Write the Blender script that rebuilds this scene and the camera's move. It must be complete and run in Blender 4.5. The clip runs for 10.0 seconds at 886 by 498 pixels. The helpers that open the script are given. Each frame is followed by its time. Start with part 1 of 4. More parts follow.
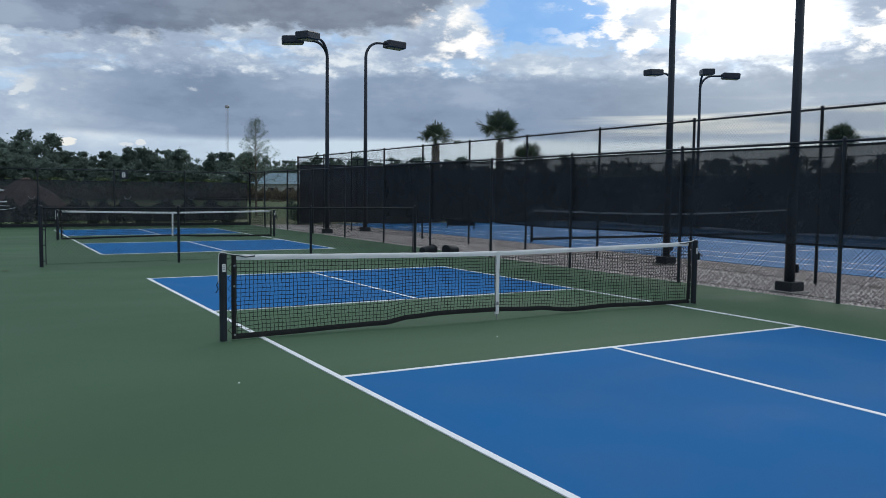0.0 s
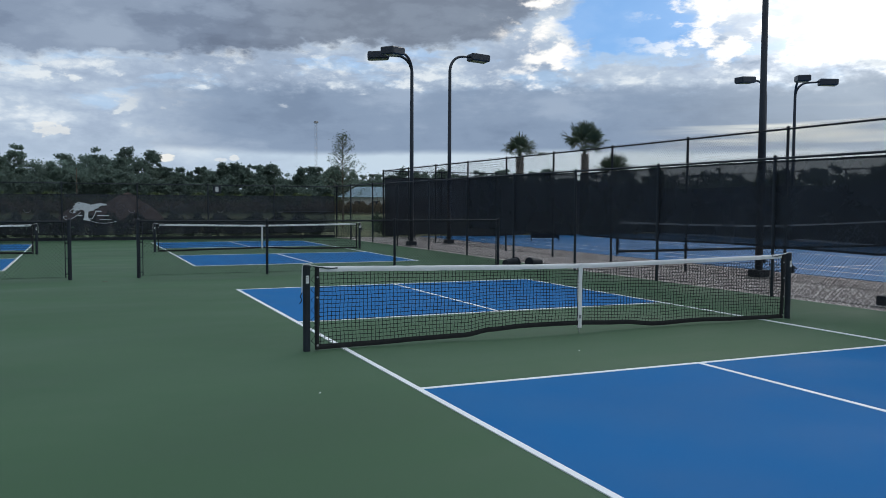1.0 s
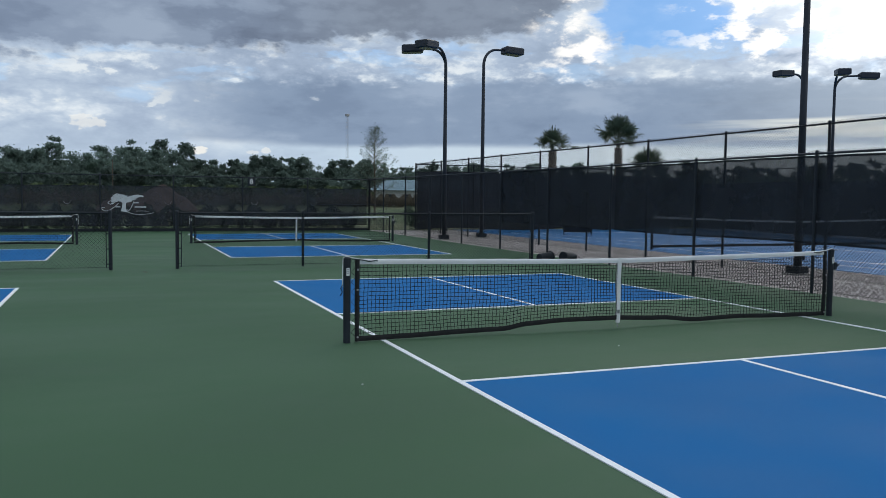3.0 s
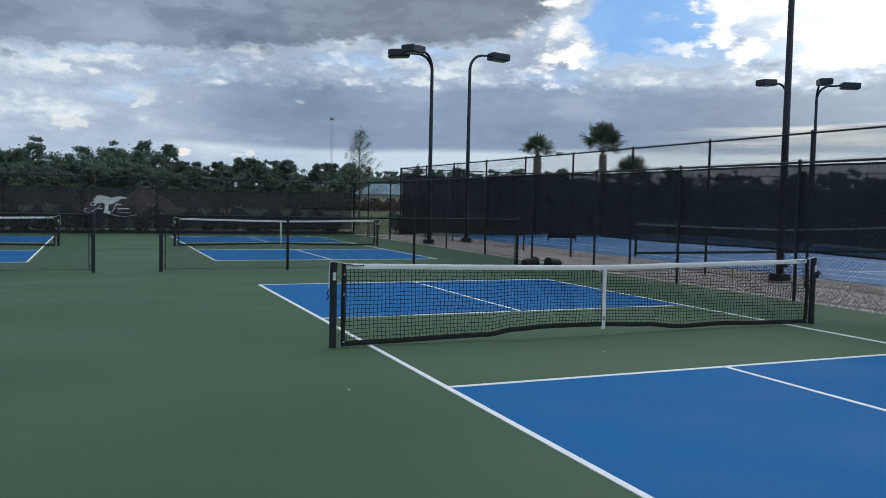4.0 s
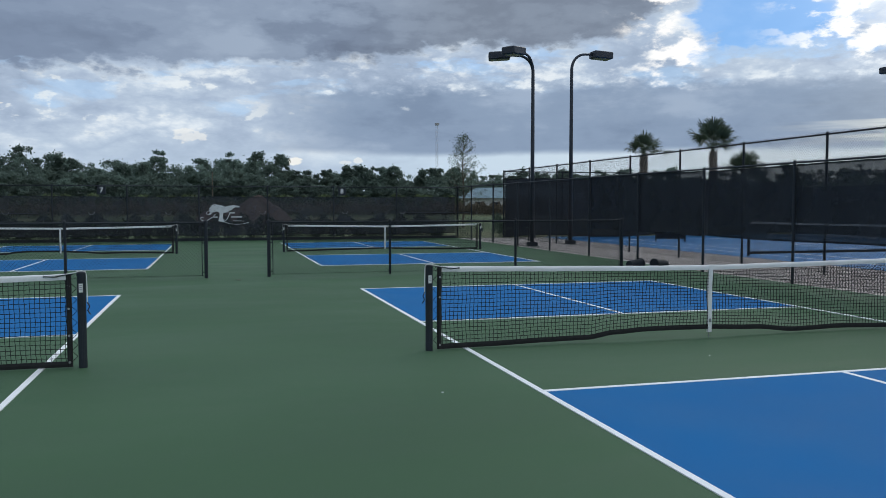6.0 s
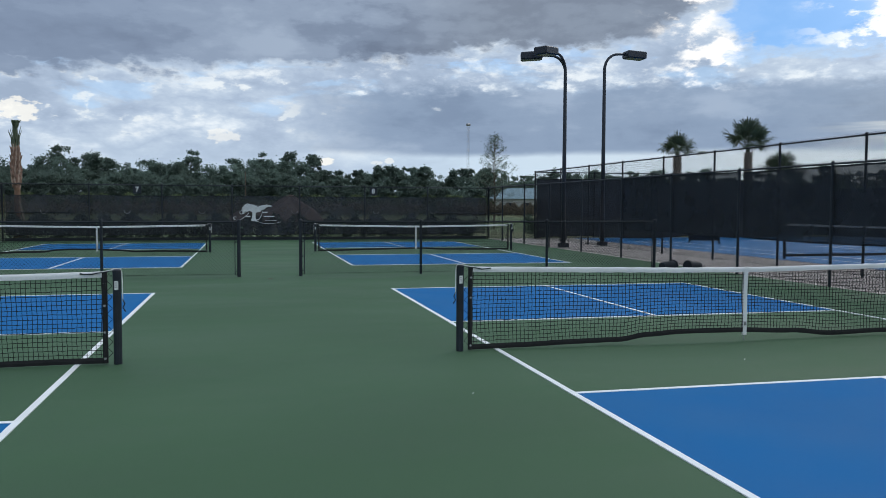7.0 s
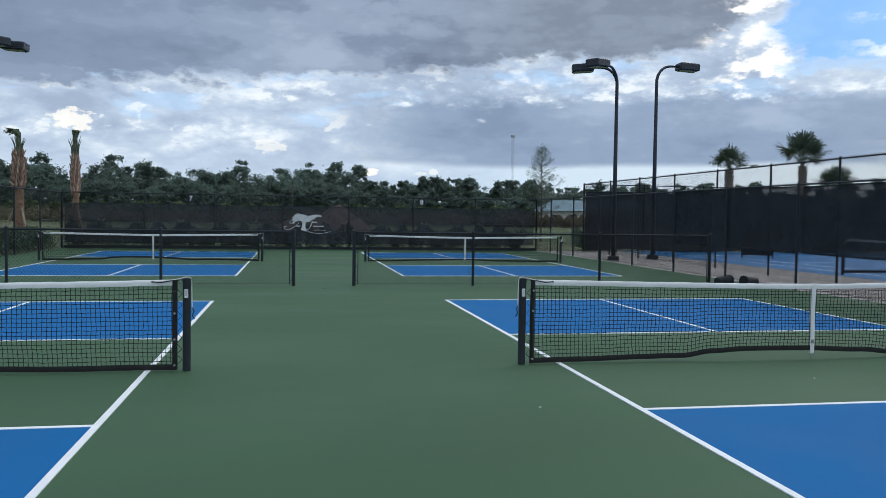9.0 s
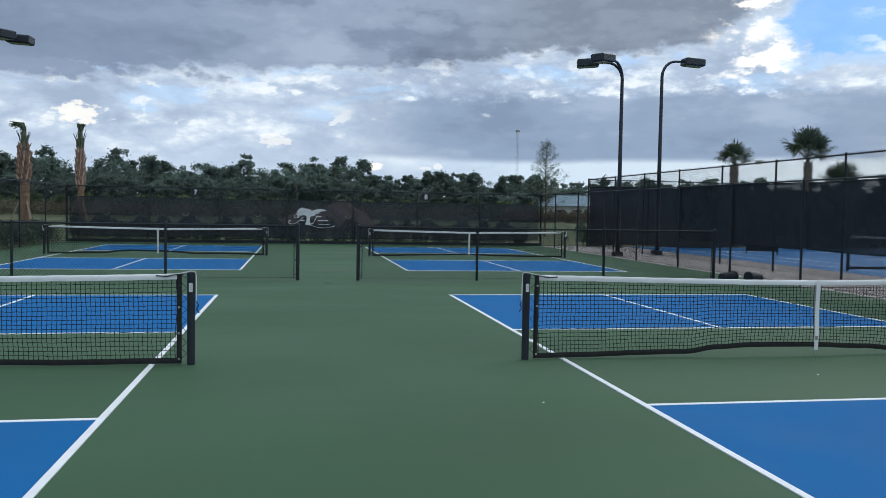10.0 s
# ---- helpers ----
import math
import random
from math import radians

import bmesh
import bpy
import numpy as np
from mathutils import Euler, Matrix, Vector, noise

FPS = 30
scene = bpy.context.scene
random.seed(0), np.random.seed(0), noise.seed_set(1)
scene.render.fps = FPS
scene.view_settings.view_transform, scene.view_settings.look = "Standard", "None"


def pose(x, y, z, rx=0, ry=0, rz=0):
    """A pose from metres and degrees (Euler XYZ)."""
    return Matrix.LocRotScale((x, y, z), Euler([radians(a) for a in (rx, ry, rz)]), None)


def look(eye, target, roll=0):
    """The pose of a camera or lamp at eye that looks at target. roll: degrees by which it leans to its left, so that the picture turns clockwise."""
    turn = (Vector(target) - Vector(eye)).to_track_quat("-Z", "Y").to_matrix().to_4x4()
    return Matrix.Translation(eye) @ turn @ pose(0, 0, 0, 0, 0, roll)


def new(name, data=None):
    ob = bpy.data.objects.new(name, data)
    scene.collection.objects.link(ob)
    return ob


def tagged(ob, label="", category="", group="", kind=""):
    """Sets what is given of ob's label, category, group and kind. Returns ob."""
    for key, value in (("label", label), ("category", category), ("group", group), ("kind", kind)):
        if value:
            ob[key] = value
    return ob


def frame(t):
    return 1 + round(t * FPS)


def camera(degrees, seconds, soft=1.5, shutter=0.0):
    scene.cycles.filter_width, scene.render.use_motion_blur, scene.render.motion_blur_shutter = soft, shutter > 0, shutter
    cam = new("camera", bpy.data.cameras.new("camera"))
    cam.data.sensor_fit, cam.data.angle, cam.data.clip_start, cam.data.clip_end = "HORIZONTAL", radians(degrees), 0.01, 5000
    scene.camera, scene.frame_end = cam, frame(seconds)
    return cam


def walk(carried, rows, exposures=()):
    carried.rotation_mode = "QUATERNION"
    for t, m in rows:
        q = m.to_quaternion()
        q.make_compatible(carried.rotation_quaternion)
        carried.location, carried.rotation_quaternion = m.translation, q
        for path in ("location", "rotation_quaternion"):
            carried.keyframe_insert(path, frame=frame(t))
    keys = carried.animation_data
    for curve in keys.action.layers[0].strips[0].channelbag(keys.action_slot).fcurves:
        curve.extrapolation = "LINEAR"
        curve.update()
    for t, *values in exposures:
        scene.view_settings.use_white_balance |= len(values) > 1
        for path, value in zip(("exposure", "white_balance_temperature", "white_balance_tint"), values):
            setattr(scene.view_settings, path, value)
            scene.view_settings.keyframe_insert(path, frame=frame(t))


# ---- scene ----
cam = camera(56.7, 10.0, soft=0.75)
PATH = [
    (0, (-2.705, -8.64, 1.595), (-1.713, -6.908, 1.458), 0.6),
    (0.5, (-2.684, -8.653, 1.596), (-1.76, -6.883, 1.477), 0.5),
    (1, (-2.647, -8.63, 1.588), (-1.839, -6.804, 1.48), 0.3),
    (1.5, (-2.622, -8.625, 1.58), (-1.88, -6.771, 1.469), -0.1),
    (2, (-2.632, -8.614, 1.573), (-1.909, -6.753, 1.452), 0.1),
    (3.5, (-2.794, -8.609, 1.597), (-2.035, -6.763, 1.475), 1.1),
    (4, (-2.792, -8.604, 1.599), (-2.014, -6.765, 1.486), 1.2),
    (4.5, (-2.739, -8.602, 1.585), (-1.98, -6.755, 1.475), 0.9),
    (5, (-2.682, -8.594, 1.589), (-1.986, -6.722, 1.481), 0.6),
    (5.5, (-2.662, -8.597, 1.585), (-2.056, -6.694, 1.479), 0.2),
    (6, (-2.653, -8.573, 1.58), (-2.119, -6.649, 1.473), 0.0),
    (7.5, (-2.661, -8.547, 1.575), (-2.224, -6.598, 1.471), 0.3),
    (8, (-2.726, -8.532, 1.58), (-2.319, -6.576, 1.48), 0.3),
    (8.5, (-2.814, -8.519, 1.59), (-2.431, -6.558, 1.503), 0.8),
    (9, (-2.869, -8.522, 1.587), (-2.509, -6.556, 1.507), 0.8),
    (9.5, (-2.879, -8.535, 1.595), (-2.525, -6.568, 1.508), 0.8),
    (10, (-2.868, -8.526, 1.59), (-2.518, -6.559, 1.497), 1.0),
]
walk(cam, [(t, look(eye, target, roll)) for t, eye, target, roll in PATH], [(0, 0.12), (5.5, 0.14), (6.5, 0.2), (8, 0.32), (10, 0.36)])

# ---- world, sun, exposure ----
SUN_AZ, SUN_EL = 52.0, 33.0
ZENITH = (0.78, 0.88, 0.99)
scene.view_settings.exposure = 0.0


def build_world():
    world = bpy.data.worlds.new("sky")
    scene.world = world
    world.use_nodes = True
    nt = world.node_tree
    nt.nodes.clear()
    n, ln = nt.nodes.new, nt.links.new

    def math_node(op, a, b=None, c=None):
        m = n("ShaderNodeMath")
        m.operation = op
        for i, v in enumerate((a, b, c)):
            if v is None:
                continue
            if isinstance(v, (int, float)):
                m.inputs[i].default_value = v
            else:
                ln(v, m.inputs[i])
        return m.outputs[0]

    def ramp(fac, stops, mode="EASE"):
        r = n("ShaderNodeValToRGB")
        r.color_ramp.interpolation = mode
        els = r.color_ramp.elements
        while len(els) < len(stops):
            els.new(0.5)
        for e, (p, c) in zip(els, stops):
            e.position = p
            e.color = (*c, 1) if len(c) == 3 else c
        ln(fac, r.inputs[0])
        return r.outputs[0]

    def grey(v):
        return (v, v, v)

    def mix(fac, a, b, kind="MIX"):
        m = n("ShaderNodeMix")
        m.data_type, m.blend_type = "RGBA", kind
        for s, v in ((m.inputs[0], fac), (m.inputs[6], a), (m.inputs[7], b)):
            if isinstance(v, (int, float)):
                s.default_value = v
            elif isinstance(v, tuple):
                s.default_value = (*v, 1)
            else:
                ln(v, s)
        return m.outputs[2]

    def cloud_noise(vec, scale, detail, rough, distort=0.0):
        t = n("ShaderNodeTexNoise")
        t.inputs["Scale"].default_value = scale
        t.inputs["Detail"].default_value = detail
        t.inputs["Roughness"].default_value = rough
        t.inputs["Distortion"].default_value = distort
        ln(vec, t.inputs["Vector"])
        return t.outputs[0]

    def bearing_vector(az, el, sx, sy, sz=0.0):
        c = n("ShaderNodeCombineXYZ")
        ln(math_node("MULTIPLY", az, sx), c.inputs[0])
        ln(math_node("MULTIPLY", el, sy), c.inputs[1])
        c.inputs[2].default_value = sz
        return c.outputs[0]

    coord = n("ShaderNodeTexCoord").outputs["Generated"]
    sep = n("ShaderNodeSeparateXYZ")
    ln(coord, sep.inputs[0])
    deg = 180 / math.pi
    az = math_node("MULTIPLY", math_node("ARCTAN2", sep.outputs[0], sep.outputs[1]), deg)
    el = math_node("MULTIPLY", math_node("ARCSINE", sep.outputs[2]), deg)

    sky = n("ShaderNodeTexSky")
    sky.sky_type, sky.sun_disc = "NISHITA", False
    sky.sun_elevation, sky.sun_rotation = radians(SUN_EL), radians(SUN_AZ)
    sky.air_density, sky.dust_density, sky.ozone_density = 1.0, 0.2, 3.0
    blue = mix(1.0, sky.outputs[0], (0.040, 0.066, 0.100), "MULTIPLY")

    # cloud layers laid out by bearing and elevation, with uneven borders
    def step(v, lo, hi):
        r = n("ShaderNodeMapRange")
        r.interpolation_type = "SMOOTHSTEP"
        r.inputs["From Min"].default_value, r.inputs["From Max"].default_value = lo, hi
        ln(v, r.inputs[0])
        return r.outputs[0]

    def times(*vs):
        out = vs[0]
        for v in vs[1:]:
            out = math_node("MULTIPLY", out, v)
        return out

    def less(v):
        return math_node("SUBTRACT", 1.0, v)

    def billow(az_k, el_k, seed):
        """Rounded heaps with creases between them, like the edge of a cumulus."""
        v = cloud_noise(bearing_vector(az, el, az_k, el_k, seed), 1.0, 6, 0.55, 0.0)
        fold = math_node("ABSOLUTE", math_node("SUBTRACT", times(v, 2.0), 1.0))
        return math_node("ADD", times(fold, 1.3), 0.29)

    def around(v, base, amount):
        return math_node("MULTIPLY", math_node("SUBTRACT", v, base), amount)

    def plus(*vs):
        out = vs[0]
        for v in vs[1:]:
            out = math_node("ADD", out, v)
        return out

    def between(v, a, b, c, d):
        return times(step(v, a, b), less(step(v, c, d)))

    wave = cloud_noise(bearing_vector(az, el, 0.055, 0.16, 3.1), 1.0, 9, 0.60, 0.2)
    fine = cloud_noise(bearing_vector(az, el, 0.30, 0.62, 7.7), 1.0, 10, 0.58, 0.15)
    puffs = cloud_noise(bearing_vector(az, el, 0.10, 0.30, 1.3), 1.0, 10, 0.55, 0.1)
    gapn = cloud_noise(bearing_vector(az, el, 0.13, 0.46, 5.2), 1.0, 8, 0.55, 0.3)
    heaps = billow(0.20, 0.42, 2.2)
    knobs = billow(0.55, 0.95, 6.1)
    edge = plus(around(wave, 0.5, 2.6), around(heaps, 0.5, 2.4), around(knobs, 0.5, 1.0))
    eld = plus(el, edge)
    azd = plus(az, around(puffs, 0.5, 9.0), around(heaps, 0.5, 4.0))
    soft = plus(el, around(wave, 0.5, 1.0), around(fine, 0.5, 0.35))
    high = step(el, 16.0, 40.0)

    # pale lavender cloud with lit heaps in it, thin blue windows between
    body = plus(times(puffs, 0.6), times(heaps, 0.28), times(fine, 0.22))
    cum = ramp(body, [(0.42, (0.315, 0.375, 0.475)), (0.50, (0.385, 0.45, 0.555)), (0.57, (0.48, 0.545, 0.635)), (0.635, (0.68, 0.715, 0.755)), (0.70, (0.86, 0.855, 0.83))], "LINEAR")
    window = times(step(gapn, 0.55, 0.63), between(el, 4.8, 6.2, 9.0, 10.5))
    cum = mix(times(window, 0.42), cum, (0.42, 0.62, 0.86))
    heap = times(step(plus(times(knobs, 0.25), times(fine, 0.5), times(heaps, 0.25)), 0.515, 0.58), between(eld, 4.6, 5.6, 8.0, 9.4), less(step(azd, 4.0, 10.0)))
    cum = mix(times(heap, 0.6), cum, (0.80, 0.80, 0.775))
    cum = mix(times(less(step(soft, 2.6, 5.0)), 0.60), cum, (0.46, 0.535, 0.63))
    cum = mix(times(high, 0.8), cum, ZENITH)

    # smooth grey deck low down with a straight base over a pale strip
    deck_col = ramp(plus(times(puffs, 0.75), times(fine, 0.25)), [(0.36, (0.195, 0.250, 0.345)), (0.48, (0.240, 0.302, 0.405)), (0.62, (0.325, 0.388, 0.49))])
    deck_col = mix(times(step(az, 34.0, 52.0), 0.5), deck_col, (0.50, 0.54, 0.58))
    deck_top = plus(times(eld, 0.7), times(el, 0.3))
    deck = times(step(soft, 3.3, 3.9), less(step(deck_top, 7.2, 8.3)), step(azd, 1.0, 9.0))
    strip = times(less(step(soft, 3.3, 3.9)), step(azd, 6.0, 16.0))
    lit = mix(times(strip, 0.85), cum, mix(step(az, 10.0, 44.0), (0.56, 0.65, 0.73), (0.62, 0.67, 0.69)))
    lit = mix(times(deck, 0.97), lit, deck_col)
    # thin bright streaks low towards the sun
    streak = cloud_noise(bearing_vector(az, el, 0.07, 1.5, 4.4), 1.0, 6, 0.5, 0.2)
    lit = mix(times(step(az, 36.0, 46.0), between(el, 3.0, 3.8, 5.4, 6.6), step(streak, 0.46, 0.64), 0.75), lit, (0.80, 0.78, 0.70))

    # sunlit tops between the deck and the bank above it
    tops = times(between(eld, 7.5, 8.3, 9.8, 10.6), step(plus(times(fine, 0.55), times(heaps, 0.2), times(knobs, 0.15)), 0.40, 0.54), step(az, -6.0, 2.0))
    lit = mix(times(tops, 0.85), lit, (0.80, 0.81, 0.81))
    lit = mix(times(between(eld, 8.8, 9.3, 9.9, 10.6), step(gapn, 0.53, 0.60), step(az, -3.0, 3.0), 0.45), lit, (0.36, 0.56, 0.84))

    # heavy bank over everything, its ragged lower edge rising towards the sun
    edge_el = n("ShaderNodeValToRGB")
    edge_el.color_ramp.interpolation = "B_SPLINE"
    stops = [(-20.0, 7.4), (-10.0, 8.3), (-2.0, 9.3), (8.0, 9.0), (15.0, 10.2), (24.0, 10.0), (29.0, 11.2), (33.0, 14.5)]
    els = edge_el.color_ramp.elements
    while len(els) < len(stops):
        els.new(0.5)
    for e, (p, h) in zip(els, stops):
        e.position = (p + 20.0) / 53.0
        e.color = (h / 20.0, h / 20.0, h / 20.0, 1)
    ln(math_node("DIVIDE", math_node("ADD", az, 20.0), 53.0), edge_el.inputs[0])
    rise = math_node("SUBTRACT", eld, times(edge_el.outputs[0], 20.0))
    bank_col = ramp(plus(times(puffs, 0.55), times(wave, 0.25), times(heaps, 0.14), times(fine, 0.12)), [
        (0.42, (0.148, 0.180, 0.246)), (0.50, (0.195, 0.236, 0.315)), (0.565, (0.262, 0.312, 0.400)), (0.66, (0.33, 0.385, 0.475))])
    bank_col = mix(times(less(step(az, -14.0, 6.0)), 0.6), bank_col, (0.205, 0.255, 0.350))
    bank_col = mix(times(step(az, 6.0, 18.0), 0.45), bank_col, (0.190, 0.205, 0.235))
    bank = times(step(rise, -0.25, 0.75), less(step(azd, 31.0, 34.0)), less(times(high, 0.7)))
    lit = mix(bank, lit, bank_col)

    lit = mix(times(less(step(el, 16.0, 30.0)), 1.0), lit, mix(1.0, lit, (0.945, 1.0, 1.045), "MULTIPLY"))

    # clear gap beside the bank, broken white cloud past it, the bank's blazing border
    gap = times(between(plus(az, around(heaps, 0.5, 5.0)), 31.5, 33.5, 39.0, 43.0), step(eld, 9.3, 10.3), less(step(eld, 14.0, 20.0)))
    lit = mix(times(gap, 0.9), lit, mix(0.6, blue, (0.22, 0.43, 0.73)))
    torn = times(step(plus(times(fine, 0.55), times(heaps, 0.25), times(knobs, 0.15)), 0.435, 0.52), step(az, 35.0, 41.0), step(eld, 8.6, 9.4), less(times(high, 0.8)))
    lit = mix(times(torn, 0.95), lit, (0.93, 0.93, 0.92))
    rim = times(between(azd, 27.0, 30.0, 32.0, 34.0), between(eld, 7.2, 8.6, 13.5, 18.0), step(plus(times(fine, 0.6), times(heaps, 0.25), times(knobs, 0.15)), 0.42, 0.53))
    lit = mix(rim, lit, (0.99, 0.97, 0.94))

    # single lit heaps low over the woods
    wisp = cloud_noise(bearing_vector(az, el, 1.3, 2.2, 8.8), 1.0, 6, 0.55, 0.0)
    for p, e, w, h, k in ((-14.0, 5.8, 1.25, 0.62, 0.72), (5.3, 3.0, 0.45, 0.28, 0.75), (9.6, 3.05, 0.35, 0.18, 0.45), (8.7, 2.95, 0.5, 0.14, 0.35), (-1.7, 4.6, 1.3, 0.45, 0.45)):
        d2 = plus(math_node("POWER", times(math_node("SUBTRACT", az, p), 1.0 / w), 2.0), math_node("POWER", times(math_node("SUBTRACT", el, e), 1.0 / h), 2.0))
        lit = mix(times(less(step(plus(d2, around(wisp, 0.5, -5.0), around(fine, 0.5, -1.5)), 0.55, 1.25)), k), lit, (0.90, 0.875, 0.80))

    # light of the hidden sun in the thin cloud round it
    glow_el = 12.5
    sx, sy, sz = (math.sin(radians(SUN_AZ)) * math.cos(radians(glow_el)), math.cos(radians(SUN_AZ)) * math.cos(radians(glow_el)), math.sin(radians(glow_el)))
    dot = n("ShaderNodeVectorMath")
    dot.operation = "DOT_PRODUCT"
    ln(coord, dot.inputs[0])
    dot.inputs[1].default_value = (sx, sy, sz)
    near = math_node("POWER", math_node("MAXIMUM", dot.outputs["Value"], 0.0), 110.0)
    thin = ramp(puffs, [(0.41, grey(0.15)), (0.50, grey(1.0))])
    lit = mix(times(near, step(eld, 6.6, 9.2), 0.9), lit, mix(1.0, mix(1.0, thin, (0.80, 0.78, 0.74), "MULTIPLY"), lit, "ADD"))
    bg = n("ShaderNodeBackground")
    ln(lit, bg.inputs[0])
    bg.inputs[1].default_value = 1.0
    out = n("ShaderNodeOutputWorld")
    ln(bg.outputs[0], out.inputs[0])


build_world()
sun = bpy.data.lights.new("sun", "SUN")
sun.energy, sun.angle, sun.color = 0.45, radians(28), (1.0, 0.97, 0.93)
sun_ob = new("sun", sun)
sun_ob.matrix_world = look((0, 0, 30), (-math.sin(radians(SUN_AZ)), -math.cos(radians(SUN_AZ)), 30 - math.tan(radians(SUN_EL))))


# ---- materials ----
def material(name, color, rough=0.6, metal=0.0, spread=0.15, scale=8.0, fine=80.0, bump=0.0, bump_scale=200.0,
             stain=None, stain_scale=0.6, stain_amount=0.0, spec=0.5, random_tint=0.0, alpha=1.0, translucent=0.0, axis_scale=(1, 1, 1)):
    m = bpy.data.materials.new(name)
    m.use_nodes = True
    nt = m.node_tree
    n, ln = nt.nodes.new, nt.links.new
    bsdf = nt.nodes["Principled BSDF"]
    out = nt.nodes["Material Output"]
    tc = n("ShaderNodeTexCoord")
    mp = n("ShaderNodeMapping")
    mp.inputs["Scale"].default_value = axis_scale
    ln(tc.outputs["Object"], mp.inputs[0])

    def noise_tex(s, d=4.0):
        t = n("ShaderNodeTexNoise")
        t.inputs["Scale"].default_value, t.inputs["Detail"].default_value = s, d
        ln(mp.outputs[0], t.inputs["Vector"])
        return t.outputs[0]

    def scaled(fac, lo, hi):
        r = n("ShaderNodeMapRange")
        r.inputs["From Min"].default_value, r.inputs["From Max"].default_value = 0.3, 0.7
        r.inputs["To Min"].default_value, r.inputs["To Max"].default_value = lo, hi
        ln(fac, r.inputs[0])
        return r.outputs[0]

    def times(a, b):
        x = n("ShaderNodeMath")
        x.operation = "MULTIPLY"
        ln(a, x.inputs[0])
        ln(b, x.inputs[1])
        return x.outputs[0]

    k = times(scaled(noise_tex(scale), 1 - spread, 1 + spread), scaled(noise_tex(fine, 2.0), 1 - spread * 0.6, 1 + spread * 0.6))
    if random_tint:
        oi = n("ShaderNodeObjectInfo")
        r = n("ShaderNodeMapRange")
        r.inputs["To Min"].default_value, r.inputs["To Max"].default_value = 1 - random_tint, 1 + random_tint
        ln(oi.outputs["Random"], r.inputs[0])
        k = times(k, r.outputs[0])
    col = n("ShaderNodeMix")
    col.data_type, col.blend_type = "RGBA", "MULTIPLY"
    col.inputs[0].default_value = 1.0
    col.inputs[6].default_value = (*color, 1)
    ln(k, col.inputs[7])
    final = col.outputs[2]
    if stain is not None:
        st = n("ShaderNodeMix")
        st.data_type = "RGBA"
        r = n("ShaderNodeMapRange")
        r.inputs["From Min"].default_value, r.inputs["From Max"].default_value = 0.48, 0.70
        r.inputs["To Max"].default_value = stain_amount
        ln(noise_tex(stain_scale, 6.0), r.inputs[0])
        ln(r.outputs[0], st.inputs[0])
        ln(final, st.inputs[6])
        st.inputs[7].default_value = (*stain, 1)
        final = st.outputs[2]
    ln(final, bsdf.inputs["Base Color"])
    rr = scaled(noise_tex(scale * 2), max(0.02, rough - 0.08), min(1, rough + 0.08))
    ln(rr, bsdf.inputs["Roughness"])
    bsdf.inputs["Metallic"].default_value = metal
    bsdf.inputs["Specular IOR Level"].default_value = spec
    if bump:
        b = n("ShaderNodeBump")
        b.inputs["Strength"].default_value = bump
        b.inputs["Distance"].default_value = 0.004
        ln(noise_tex(bump_scale, 3.0), b.inputs["Height"])
        ln(b.outputs[0], bsdf.inputs["Normal"])
    shader = bsdf.outputs[0]
    if translucent:
        tl = n("ShaderNodeBsdfTranslucent")
        ln(final, tl.inputs[0])
        mx = n("ShaderNodeMixShader")
        mx.inputs[0].default_value = translucent
        ln(shader, mx.inputs[1])
        ln(tl.outputs[0], mx.inputs[2])
        shader = mx.outputs[0]
    if alpha < 1:
        tr = n("ShaderNodeBsdfTransparent")
        mx = n("ShaderNodeMixShader")
        # open weave, a little looser here and there
        ln(scaled(noise_tex(1.3), alpha - 0.03, alpha + 0.03), mx.inputs[0])
        ln(tr.outputs[0], mx.inputs[1])
        ln(shader, mx.inputs[2])
        shader = mx.outputs[0]
    ln(shader, out.inputs[0])
    return m


GREEN = material("green_acrylic", (0.055, 0.117, 0.061), 0.66, spread=0.13, scale=0.45, fine=260, bump=0.25, bump_scale=420,
                 stain=(0.070, 0.128, 0.076), stain_scale=0.5, stain_amount=0.85, axis_scale=(0.45, 1.0, 1.0), spec=0.16)
BLUE = material("blue_acrylic", (0.007, 0.134, 0.362), 0.76, spread=0.06, scale=0.5, fine=260, bump=0.25, bump_scale=420,
                stain=(0.010, 0.144, 0.366), stain_scale=0.3, stain_amount=0.6, spec=0.11)
LINE = material("white_line_paint", (0.86, 0.89, 0.91), 0.6, spread=0.05, scale=3, fine=150, bump=0.2, bump_scale=400,
                stain=(0.7, 0.72, 0.70), stain_scale=2.5, stain_amount=0.4)
TENNIS = material("tennis_blue_acrylic", (0.018, 0.155, 0.38), 0.6, spread=0.06, scale=0.4, fine=200, spec=0.2)
BLACK = material("black_powder_coat", (0.024, 0.030, 0.038), 0.5, spread=0.2, scale=6, fine=60, spec=0.25)
VINYL = material("black_vinyl_wire", (0.014, 0.016, 0.019), 0.8, spread=0.2, scale=2, spec=0.1)
POLE = material("dark_bronze_paint", (0.026, 0.033, 0.046), 0.42, spec=0.4, spread=0.15, scale=3, fine=40)
NETCORD = material("black_net_cord", (0.010, 0.012, 0.012), 0.8, spread=0.2, scale=20)
BAND = material("white_net_band", (0.84, 0.85, 0.85), 0.75, spread=0.06, scale=6, fine=120, bump=0.3, bump_scale=90, stain=(0.5, 0.5, 0.5), stain_scale=3, stain_amount=0.4)
HEM = material("black_hem_fabric", (0.012, 0.013, 0.014), 0.8, spread=0.2, scale=10)
WHITE = material("white_plastic", (0.78, 0.78, 0.76), 0.5, spread=0.04)
